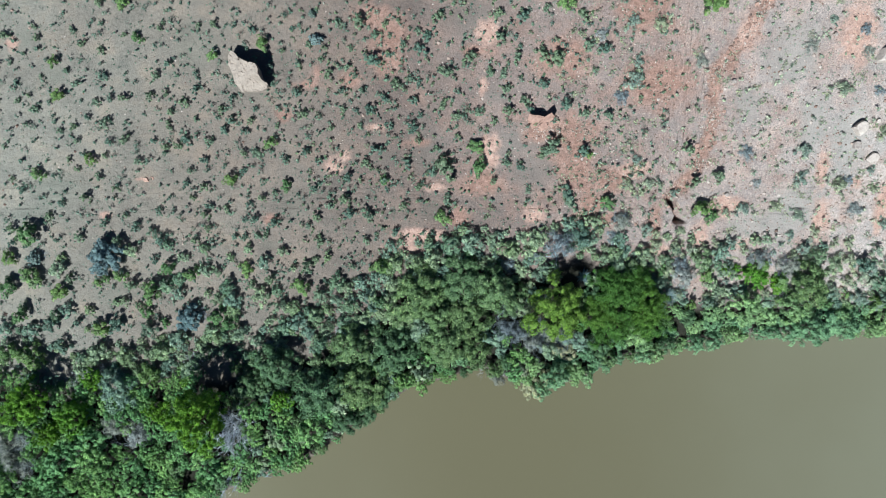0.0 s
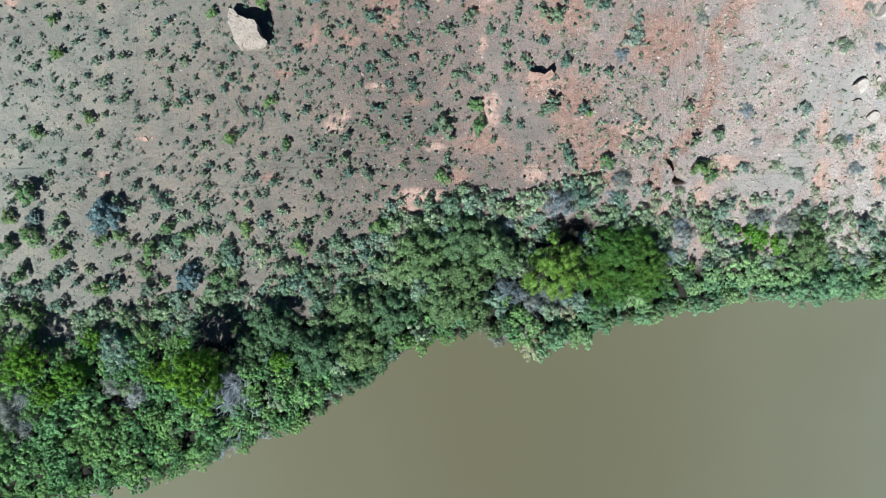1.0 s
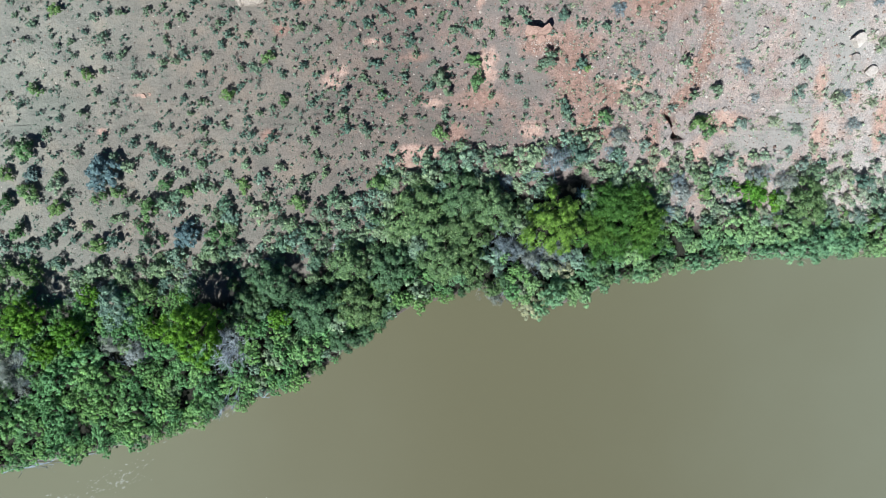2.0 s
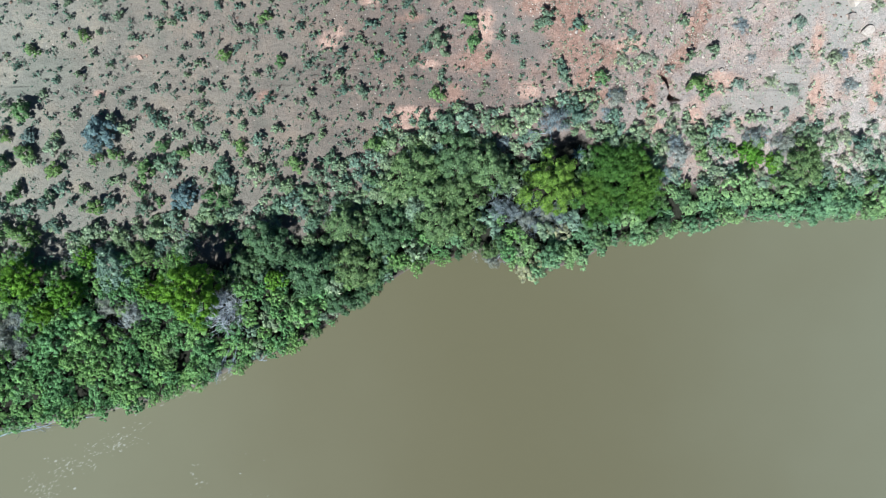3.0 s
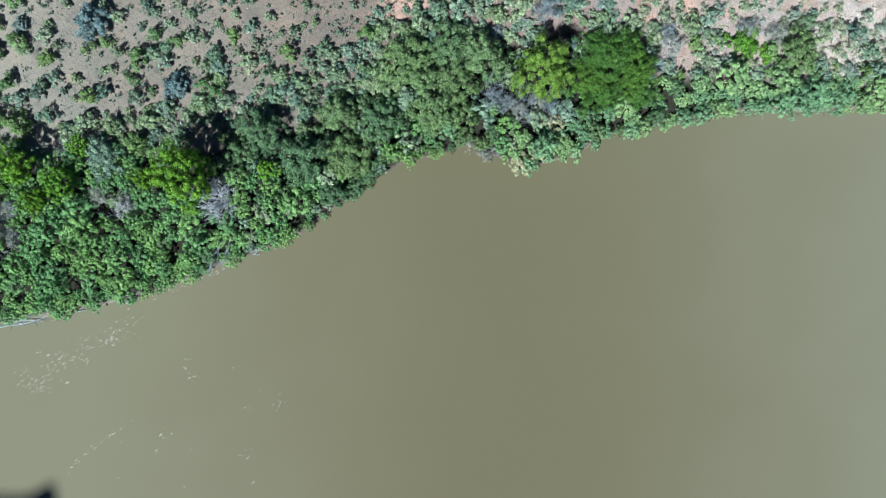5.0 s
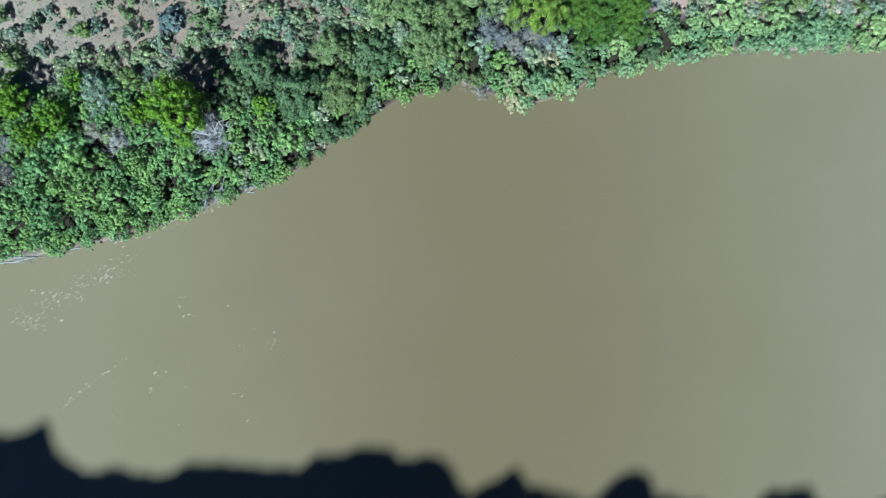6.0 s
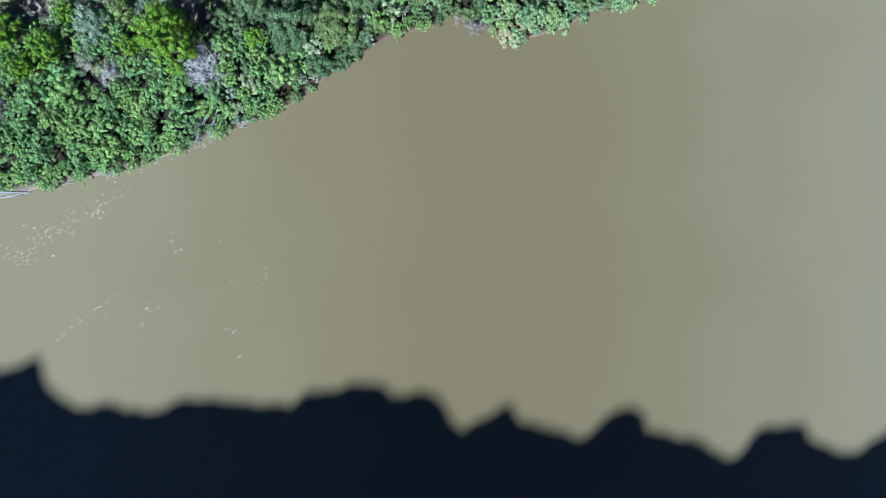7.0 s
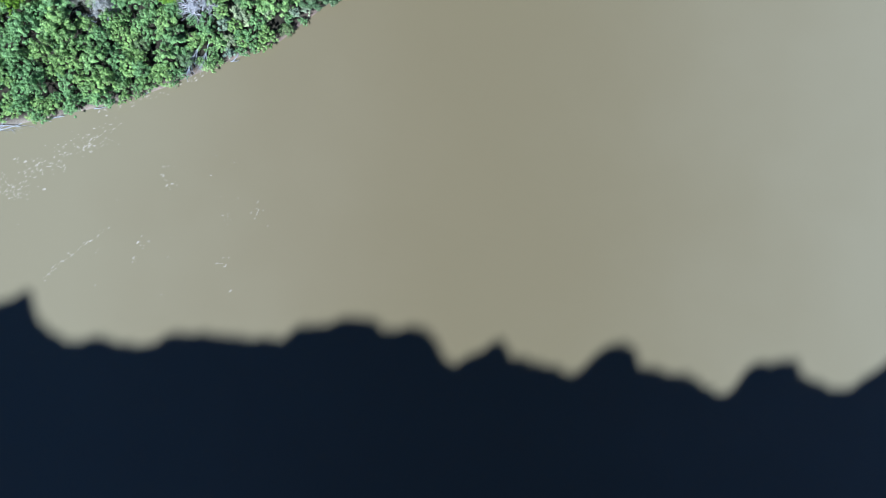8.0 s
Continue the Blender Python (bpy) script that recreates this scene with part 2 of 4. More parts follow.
FALL = Vector((SHADE_WAY.x, SHADE_WAY.y)) / math.tan(SUN_ELEVATION)     # shadow's reach for each metre of height
# Where the shade of the scarp's broken skyline ends on the river, west to east.
SHADE_EDGE = [(-60, -42), (-44, -40.5), (-35.5, -41.2), (-32.5, -40), (-31.8, -42.9), (-29.1, -44.6), (-27.4, -44.1), (-22.7, -44.9), (-19.8, -43.6),
              (-11, -44.4), (-9.5, -43.1), (-7.5, -43.1), (-4.9, -42.4), (-3.4, -42.4), (-1.9, -43.6), (1.3, -43.1), (3.7, -46.6),
              (7.9, -44.4), (9.1, -45.8), (14.5, -47.3), (16.2, -45.6), (17.7, -44.6), (19.2, -44.9), (20.1, -46.8), (24.3, -47.5),
              (26.3, -49), (27.7, -48.8), (29.2, -46.6), (33.1, -46.1), (34.4, -48), (37.5, -48.8), (41.4, -46.1), (50, -46), (64, -44)]


def scarp(x, y):
    z = np.array([(ys + 0.93 + 0.011 * xs - CREST_Y) / FALL.y for xs, ys in SHADE_EDGE])
    crest = np.interp(x, np.array([xs for xs, _ in SHADE_EDGE]) - FALL.x * z, z)
    crest = crest + 0.22 * np.sin(x * 3.1 + 2 * np.sin(x * 0.9)) + 0.14 * np.sin(x * 6.7 + 1)
    u = np.clip((-63 - y) / (-63 - CREST_Y), 0, 1)
    face = -1.8 + (crest - 6 + 1.8) * (0.25 * u + 0.75 * u ** 1.6) + 6 * np.clip((u - 0.96) / 0.04, 0, 1)
    face = face + 5 * u * (1 - u) * (np.sin(x * 0.31 + 2 * np.sin(y * 0.17)) + 0.6 * np.sin(x * 0.83 + y * 0.4) + 0.5 * np.sin(y * 0.9 + np.sin(x * 0.5)))
    return np.where(y < CREST_Y - 1, np.maximum(crest - 3 + (y - CREST_Y) * 0.05, 30), face)


def ground_height(x, y):
    return np.where(y > -50, hill(x, y), np.where(y > -63, -1.8, scarp(x, y)))


def relief(x, y):
    """Small unevenness of the slope, in metres."""
    a = np.sin(x * 0.9 + 1.7 * np.sin(y * 0.55)) * np.sin(y * 1.1 + 1.3 * np.sin(x * 0.7 + 2))
    b = np.sin(x * 2.7 + 2.1 * np.sin(y * 1.9 + 1)) * np.sin(y * 3.1 + 1.7 * np.sin(x * 2.3))
    return 0.09 * a + 0.035 * b


def at_ground(x, y):
    x, y = np.asarray(x, float), np.asarray(y, float)
    return float(ground_height(x, y) + relief(x, y) * np.clip((y - shore(x)) / 3, 0, 1))


# Patches of bare soil on the slope (x, y and half widths): rust-red, pale rose and smooth grey silt.
RUST = [(2.5, 15.6, 1.34, 0.54), (3.1, 5.4, 1.85, 1.11), (1.3, 2.6, 0.84, 1.12), (11.9, 3.6, 1.19, 2.06), (10.1, 9, 2.47, 2.02),
    (7.8, 9.3, 1.57, 0.81), (10.7, 6.2, 1.81, 2.27), (13.5, 5.5, 1.82, 1.37), (-4.2, 16.8, 1.69, 1.78), (-5.7, 18.3, 2, 0.98),
    (-4.6, 14.8, 1.62, 1.08), (-7.4, 13.5, 0.99, 0.63), (-10.8, 13.1, 1.35, 0.41), (-2.2, 8.6, 1.28, 0.37), (17.4, 1.9, 0.65, 1.86),
    (22.2, 14.5, 0.88, 1.1), (9.6, 14.9, 2.41, 1.75), (15.4, 18.2, 2.37, 1.64), (17, 12.9, 3.09, 2.21), (-10.1, 14, 0.45, 0.63),
    (-12.7, 10.7, 0.91, 0.55), (-14.1, 2.4, 0.83, 0.65), (13.4, 2.4, 1.01, 0.74)]
ROSE = [(3.5, 17, 1.06, 1.24), (3.8, 7.9, 0.91, 1.64), (7.4, 2.8, 1.11, 0.83), (-2, 1.1, 2.43, 0.75), (-3.2, 0, 1.78, 0.75), (-5.4, 9.8, 1.09, 0.36),
    (-7.9, 7.6, 0.64, 0.6), (-8.9, 6.8, 1.01, 0.83), (-0.6, 5, 1.11, 0.37), (21.2, 1.1, 1.03, 1.21), (17.6, -0, 1.22, 0.56),
    (24.1, 0.4, 1.59, 0.42), (23.1, 3.6, 1.66, 1.01), (30.9, 2.4, 0.79, 1.94), (30.4, 6.4, 0.54, 2.08), (33.3, 5.3, 0.55, 0.64),
    (35.8, 3.3, 0.74, 2.53), (23.4, 16.3, 0.96, 1.48), (3.2, 13, 0.36, 0.9), (-27.9, 2.8, 0.65, 0.37), (-24.7, 5.8, 0.65, 0.23),
    (-34.7, 16.5, 0.64, 0.64), (15.3, 6.4, 1.73, 0.73), (31.5, 16.3, 1.54, 2.57)]
SILT = [(2, 18.2, 2.43, 1.5), (4, 12.3, 1.53, 0.99), (7, 6.4, 2.18, 1.55), (5.5, 8.7, 2.27, 1.36), (-1.5, 8.2, 1.65, 2.29), (-1, 3.2, 1.3, 1.21),
    (-4.7, 7.3, 0.92, 0.73), (28.4, 3.2, 2.54, 2.31), (25.3, 1.8, 2.33, 1.21), (23.9, 11.4, 1.06, 1.6), (26.8, 15, 2.39, 2.39),
    (32, 8.8, 1.61, 3.13), (29.2, 10, 1.33, 2.67), (-33.8, 16.9, 1.09, 1), (-31.5, 14.1, 1.28, 0.82), (-31.7, 4.9, 2.55, 1.58),
    (-33.7, 2.7, 2.56, 1.12), (-19.9, 16.4, 2.17, 2.27), (-22.1, 14.1, 1.28, 0.55), (-12.1, 3.5, 1.29, 1.66), (-27.3, -3.8, 2.35, 1.04),
    (-22.9, 7.4, 0.74, 0.56), (-14.2, 0.3, 1.12, 0.47)]
# Upper edge of the riverside thicket, west to east.
THICKET_TOP = [(-45.4, -11.5), (-36.3, -10.1), (-30.4, -11.6), (-24.8, -10.4), (-16.4, -9.5), (-11.3, -8.1), (-6.2, -6.2), (-4.3, -2.7), (-1.1, -1.6), (2.1, -0.4),
    (7.6, -0.9), (11.6, 0.6), (13.1, -0.5), (16.4, -2), (19.3, -3.4), (24, -3.4), (28.7, -3.7), (32.9, -3.7), (36.7, -4.2), (45.6, -3.2)]


def spaced(*runs):
    """Coordinates from runs of (start, end, step)."""
    return np.unique(np.concatenate([np.arange(a, b, s) for a, b, s in runs]).round(3))


def build_ground():
    xs = spaced((-1500, -300, 150), (-300, -82, 20), (-82, -42, 0.5), (-42, 42, 0.41), (17.6, 20.6, 0.1), (42, 70, 2), (70, 300, 23), (300, 1501, 150))
    ys = spaced((-1500, -300, 150), (-300, -134, 14), (-134, -62, 1.0), (-62, -34, 4), (-34, 26, 0.41), (1.2, 5.6, 0.14), (26, 60, 2), (60, 300, 24), (300, 1501, 150))
    x, y = np.meshgrid(xs, ys)
    dry = np.clip((y - shore(x)) / 3, 0, 1) * (y > -50)
    rng = np.random.default_rng(5)
    z = ground_height(x, y) + relief(x, y) * dry * (np.abs(x) < 60) + rng.normal(0, 1, x.shape) * np.where((y > 1.1) & (y < 5.7), 0.009, 0.024) * dry * (np.abs(x) < 43) * (y < 27)
    def patches(rows):
        a = np.zeros(x.shape)
        for px, py, rx, ry in rows:
            a = np.maximum(a, np.exp(-(((x - px) / rx) ** 2 + ((y - py) / ry) ** 2) * 0.8))
        return a

    rust, rose, silt_or_haze = patches(RUST), patches(ROSE), patches(SILT)
    wander = 0.5 + 0.5 * np.sin(y * 2.3 + 2 * np.sin(x * 1.9)) * np.sin(y * 0.9 + 1)
    wash = np.exp(-(gully_distance(x, y) / (0.5 + 0.35 * wander)) ** 2) * np.clip((y - 1) / 4, 0, 1)
    rust, rose = np.maximum(rust, wash), np.maximum(rose, 0.55 * wash * wander)
    # ground below the thicket's upper edge, where litter and painted shade go
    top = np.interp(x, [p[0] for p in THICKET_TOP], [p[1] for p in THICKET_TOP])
    litter_shade = np.clip((top - 0.6 - y) / 1.2, 0, 1) * np.clip((y - shore(x) - np.where(x < -8, 0.1, -0.1)) / 0.5, 0, 1)
    n, m = x.shape
    i = np.arange(n * m).reshape(n, m)
    faces = np.stack([i[:-1, :-1], i[:-1, 1:], i[1:, 1:], i[1:, :-1]], -1).reshape(-1, 4)
    me = bpy.data.meshes.new("ground")
    me.from_pydata(np.stack([x, y, z], -1).reshape(-1, 3).tolist(), [], faces.tolist())
    for key, values in (("rust", rust * 0.6), ("rose", rose * 0.62), ("silt_or_haze", silt_or_haze * 0.5), ("litter_shade", litter_shade)):
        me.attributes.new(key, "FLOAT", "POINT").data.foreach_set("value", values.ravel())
    me.shade_smooth()
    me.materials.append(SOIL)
    tagged(new("ground", me), "dry stony hillside of grey and rust-red soil above a river", "ground", kind="structure")


def build_water():
    xs, ys = np.linspace(-1500, 1500, 61), np.linspace(-75, 20, 20)
    bm = bmesh.new()
    rows = [[bm.verts.new((x, y + 0.13 * (x if abs(x) > 120 else 0), 0)) for x in xs] for y in ys]
    for a, b in zip(rows, rows[1:]):
        for k in range(len(xs) - 1):
            bm.faces.new((a[k], a[k + 1], b[k + 1], b[k]))
    me = bpy.data.meshes.new("water")
    bm.to_mesh(me)
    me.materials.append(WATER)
    tagged(new("water", me), "calm silty olive-brown river water", "water", kind="structure")


build_ground()
build_water()


# ---- how plants are made ----
def mesh_of(name, verts, faces, mat):
    me = bpy.data.meshes.new(name)
    me.from_pydata(np.asarray(verts).tolist(), [], np.asarray(faces).tolist())
    me.materials.append(mat)
    return me


def unit(v):
    return v / np.maximum(np.linalg.norm(v, axis=-1, keepdims=True), 1e-9)


def leaves(rng, clumps, per, size, slim=0.5, heart=None):
    """Pointed leaves over the outside of clumps (x, y, z, r): verts and faces."""
    c = np.repeat(np.asarray(clumps, float), per, axis=0)
    n = len(c)
    way = rng.normal(size=(n, 3))
    way[:, 2] = np.abs(way[:, 2]) * 1.1 - 0.45
    way = unit(way)
    at = c[:, :3] + way * c[:, 3:] * rng.uniform(0.45, 1.05, (n, 1)) * (1, 1, 0.8)
    out = 0 if heart is None else unit(at - np.asarray(heart)) * 0.55
    normal = unit(way * 0.8 + rng.normal(size=(n, 3)) * 0.3 + (0, 0, 0.3) + out * 0.6)
    along = unit(np.cross(normal, rng.normal(size=(n, 3))))
    side = np.cross(normal, along)
    s = size * rng.uniform(0.6, 1.35, (n, 1))
    tip = at + along * s
    v = np.stack([at - along * s * 0.8 - side * s * slim, at - along * s * 0.8 + side * s * slim, tip - normal * s * 0.2], 1).reshape(-1, 3)
    return v, np.arange(n * 3).reshape(n, 3)


def dome(rng, count, radius, height, low, clump, ragged=1.0, flat=0.0):
    """Clumps that make an uneven crown: (x, y, z, r); flat: from a dome to a level canopy."""
    ph = rng.uniform(0, 6.28, 4)
    out = []
    for k in range(count):
        a, q = k * 2.39996 + rng.uniform(-0.5, 0.5), math.sqrt((k + 0.5) / count)
        reach = radius * (1 + ragged * (0.16 * math.sin(2 * a + ph[0]) + 0.12 * math.sin(3 * a + ph[1]) + 0.1 * math.sin(5 * a + ph[2])))
        r = clump * rng.uniform(0.65, 1.25)
        d = q * reach * rng.uniform(0.85, 1.06)
        z = low + (height - low) * (flat + (1 - flat) * math.sqrt(max(0.0, 1 - (q * 0.93) ** 2))) * rng.uniform(0.62 - 0.22 * ragged + 0.15, 1.06) - r * 0.5
        out.append((d * math.cos(a), d * math.sin(a), max(z, low), r))
    return out


def inner(rng, count, radius, height, low, clump):
    """Clumps inside and under the crown."""
    out = []
    for _ in range(count):
        a, d = rng.uniform(0, 6.28), radius * 0.85 * math.sqrt(rng.random())
        out.append((d * math.cos(a), d * math.sin(a), rng.uniform(low, low + (height - low) * 0.55), clump * rng.uniform(0.8, 1.3)))
    return out


def tube(verts, faces, p, q, r0, r1, sides=5):
    p, q = Vector(p), Vector(q)
    turn = (q - p).to_track_quat("Z", "Y").to_matrix()
    first = len(verts)
    for at, r in ((p, r0), (q, r1)):
        for k in range(sides):
            a = 6.2832 * k / sides
            verts.append(tuple(at + turn @ Vector((r * math.cos(a), r * math.sin(a), 0))))
    for k in range(sides):
        j = (k + 1) % sides
        faces.append((first + k, first + j, first + sides + j, first + sides + k))


def limbs(rng, clumps, height, thick, every):
    """A tapered stem with bent limbs that reach into the crown."""
    verts, faces = [], []
    fork = height * 0.4
    bend = Vector((rng.uniform(-0.1, 0.1) * height, rng.uniform(-0.1, 0.1) * height, fork))
    tube(verts, faces, (0, 0, -0.25), bend * 0.5, thick * 1.25, thick, 7)
    tube(verts, faces, bend * 0.5, bend, thick, thick * 0.75, 7)
    for x, y, z, r in clumps[::every]:
        end = Vector((x, y, z))
        start = bend * rng.uniform(0.55, 1.0)
        mid = start.lerp(end, 0.5) + Vector(rng.uniform(-0.12, 0.12, 3) * height)
        tube(verts, faces, start, mid, thick * 0.5, thick * 0.32, 4)
        tube(verts, faces, mid, end, thick * 0.32, thick * 0.1, 3)
    return verts, faces


def plant(name, seed, leaf_mat, radius, height, count, clump, per, leaf, low, thick, label, category, slim=0.5, every=4, fill=0, ragged=1.0, flat=0.0):
    """A woody plant with a stem and a leafy crown, standing at the origin."""
    rng = np.random.default_rng(seed)
    root = new(name)
    clumps = dome(rng, count, radius, height, low, clump, ragged, flat)
    v, f = leaves(rng, clumps + inner(rng, fill, radius, height, low, clump), per, leaf, slim, (0, 0, height * 0.35))
    crown = new("crown", mesh_of(name + "_crown", v, f, leaf_mat))
    v, f = limbs(rng, clumps, height, thick, every)
    trunk = new("trunk", mesh_of(name + "_trunk", v, f, BARK))
    crown.parent = trunk.parent = root
    return tagged(root, label, category)


def dead_plant(name, seed, spread, height, stems, mat, label, thick=0.032, depth=3):
    """A leafless plant: stems that fork into fine crooked twigs."""
    rng = np.random.default_rng(seed)
    root = new(name)
    wood, twig = ([], []), ([], [])

    def grow(p, way, length, r, level):
        for step in range(3):
            way = unit(way + rng.normal(size=3) * 0.22)
            q = p + way * length / 3
            tube(*(wood if level < 1 else twig), p, q, r, r * 0.8, 3)
            p, r = q, r * 0.8
            if level < depth and (step or level):
                for _ in range(2 if level < 2 else 1):
                    grow(p, unit(way + rng.normal(size=3) * 0.6), length * rng.uniform(0.45, 0.7), r * 0.62, level + 1)

    for k in range(stems):
        a = 6.2832 * (k + rng.uniform(-0.3, 0.3)) / stems
        d = spread * rng.uniform(0.05, 0.55)
        lean = a + rng.normal(0, 0.7)
        tube(*wood, (0, 0, -0.12), (d * math.cos(a), d * math.sin(a), -0.08), thick, thick, 4)
        grow(np.array((d * math.cos(a), d * math.sin(a), -0.1)), unit(np.array((math.cos(lean), math.sin(lean), height / spread * rng.uniform(0.7, 1.8)))),
             math.hypot(spread, height) * rng.uniform(0.3, 0.55), thick * rng.uniform(0.6, 1.0), 0)
    for part_name, (v, f) in (("trunk", wood), ("crown", twig)):
        ob = new(part_name, mesh_of(name + "_" + part_name, v, f, mat))
        ob.parent = root
    return tagged(root, label, "dead shrub")


pick = np.random.default_rng(11)
masters = []


def kinds(count, build):
    made = [build(k) for k in range(count)]
    masters.extend(made)
    return made


def set_out(variants, places, nominal, group, squash=(0.85, 1.15), sink=0.0):
    """Copies of the variants at (x, y, radius), each turned and sized by itself."""
    for x, y, r in places:
        s = r / nominal
        m = Matrix.LocRotScale((x, y, at_ground(x, y) - sink), Euler((pick.uniform(-0.06, 0.06), pick.uniform(-0.06, 0.06), pick.uniform(0, 6.28))),
                               (s * pick.uniform(0.9, 1.1), s * pick.uniform(0.9, 1.1), s * pick.uniform(*squash)))
        tagged(copy_thing(variants[pick.integers(len(variants))], m), group=group)


# ---- trees of the bank ----
lime_trees = kinds(2, lambda k: plant("broadleaf_tree", 20 + k, LIME, 2.9, 5.6, 60, 0.4, 130, 0.095, 1.5, 0.16,
                                      "bright yellow-green broadleaf tree with clustered leaves on the river bank", "tree", fill=60, ragged=1.4))
olive_trees = kinds(1, lambda k: plant("broadleaf_tree", 25 + k, OLIVE_LIME, 2.9, 4.6, 70, 0.46, 110, 0.1, 1.2, 0.15,
                                       "olive-lime broadleaf tree with an open crown above the thicket", "tree", fill=22))
fine_trees = kinds(2, lambda k: plant("acacia_tree", 30 + k, MOSS, 3.2, 3.7, 84, 0.56, 130, 0.095, 2.0, 0.16,
                                      "fine-leaved olive-green tree with a wide flat crown", "tree", fill=24, ragged=2.0, flat=0.35))
deep_trees = kinds(3, lambda k: plant("bank_tree", 40 + k, DEEP, 2.2, 3.6, 58, 0.42, 90, 0.11, 0.8, 0.13,
                                      "dark green bushy tree in the riverside thicket", "tree", fill=16))
sage_trees = kinds(2, lambda k: plant("sage_bush", 50 + k, SAGE, 1.6, 2.2, 42, 0.36, 90, 0.1, 0.3, 0.08,
                                      "pale grey-green rounded bush beside the river", "bush"))
blue_bushes = kinds(1, lambda k: plant("blue_grey_bush", 55 + k, BLUISH, 1.3, 2.0, 46, 0.27, 84, 0.105, 0.2, 0.07,
                                       "dense blue-grey rounded bush on the slope", "bush"))
bright_trees = [(-19.7, -13.3, 2.64), (-33.7, -12.4, 1.75), (9.2, -4.7, 2.35), (-13.5, -12.7, 0.9), (-30.4, -13.9, 1.45), (-29.0, -10.7, 0.95), (-32.6, -15.2, 1.15), (-23.6, -13.3, 1.0)]
acacias = [(12.5, -5.4, 1.63), (14.5, -4, 1.99), (16.6, -4.7, 1.73), (13.9, -6.6, 1.55), (17.2, -6.4, 1.19), (13.5, -2.6, 1.34), (16, -2.9, 1.17)]
dark_trees = [(4.3, -3.6, 2.03), (-2.2, -3.8, 2.26), (1.6, -2.7, 1.89), (-13.8, -9.5, 1.9), (-7.5, -8.1, 1.82), (0.3, -7.3, 2.06), (-10.2, -11.8, 2.19),
    (-6.6, -11.4, 1.98), (-4.3, -8.6, 1.92), (-15.6, -11.3, 1.36), (2.1, -5.4, 1.91), (30.1, -3, 1.72), (-8.2, -14.5, 1.25), (-6.4, -14.0, 0.95)]
pale_bushes = [(-27, -11.7, 1.71), (-2, -6.7, 1.39), (-27.6, -0.6, 1.35)]
set_out(lime_trees, bright_trees[:1], 2.9, "trees of the river bank", (1.55, 1.65))
set_out(lime_trees, bright_trees[1:2] + bright_trees[3:], 2.9, "trees of the river bank", (1.35, 1.55))
set_out(olive_trees, bright_trees[2:3], 2.9, "trees of the river bank", (1.35, 1.4))
set_out(fine_trees, [(x, y, r * 1.05) for x, y, r in acacias], 3.2, "trees of the river bank", (1.35, 1.7))
set_out(deep_trees, dark_trees, 2.2, "trees of the river bank")
set_out(sage_trees, pale_bushes[:2], 1.6, "pale bushes of the bank")
cream_bushes = kinds(2, lambda k: plant("cream_bush", 58 + k, CREAM, 1.4, 2.0, 38, 0.3, 80, 0.09, 0.3, 0.08,
                                        "cream-grey bush leaning over the water", "bush", ragged=1.4))
set_out(cream_bushes, [(7.7, -11.8, 1.05), (9, -10.9, 0.95), (10.3, -8.6, 0.94), (6.7, -10.1, 0.85)], 1.4, "pale bushes of the bank")
set_out(blue_bushes, pale_bushes[-1:] + [(-10.3, 18.4, 0.31), (-10, 16.5, 0.49), (-33.7, -0.8, 0.56),
    (-21, -5.8, 1.05)], 1.3, "blue-grey bushes")

# ---- leafless grey shrubs and the wreck of a tree at the water ----
dead_shrubs = kinds(3, lambda k: dead_plant("dead_shrub", 60 + k, 1.5, 1.8, 8, DEAD_WOOD, "leafless grey shrub with a tangle of fine twigs", 0.036))
twig_fans = [(5.4, -6.5, 1.3), (7.4, -7.5, 1.45), (9.2, -6.9, 1.25), (10.2, -6.9, 1.1), (6.5, -7.4, 1.3), (8.2, -6.8, 1.3), (7.3, -6.3, 1.1), (4.9, -5.9, 1.15), (6.2, -5.8, 1.15), (10.0, -7.9, 0.95), (5.1, -10.9, 0.96)]
dead_places = [(9.2, 0, 1.46), (19.8, -2.7, 1.02), (-20, -5.3, 0.69), (-28, -11.4, 1.17), (28.2, -3.7, 1.03), (27.8, -1.1, 1.02),
    (-9.1, -8.4, 1.17), (-35.4, -16.9, 1.88), (-26.1, -16.4, 1.41), (-33.2, -0.6, 0.6), (19.5, -1.5, 0.88)]
pale_twigs = [(-28.4, -10.5, 0.93), (-30.3, -10.8, 0.74), (-20.8, -9.2, 0.69), (-8.5, -7, 0.65), (4.8, -10.8, 0.67), (3.6, -10.5, 0.48)]
dead_tree_places = [(-17.8, -15.0, 1.75)]
set_out(dead_shrubs, dead_places, 1.5, "leafless shrubs")
set_out(dead_shrubs, twig_fans, 1.5, "leafless shrubs", (1.9, 2.5))
dead_trees = kinds(1, lambda k: dead_plant("dead_tree", 66, 1.5, 2.9, 36, PALE_WOOD, "bleached leafless tree standing on the bank", 0.075, 2))
set_out(dead_trees, dead_tree_places, 1.6, "leafless shrubs", (1.2, 1.3))
pale_shrubs = kinds(2, lambda k: dead_plant("dead_shrub", 68 + k, 1.2, 1.9, 12, PALE_WOOD, "bleached leafless shrub with fine pale twigs", 0.03, 2))
set_out(pale_shrubs, pale_twigs, 1.2, "leafless shrubs", (1.2, 1.5))



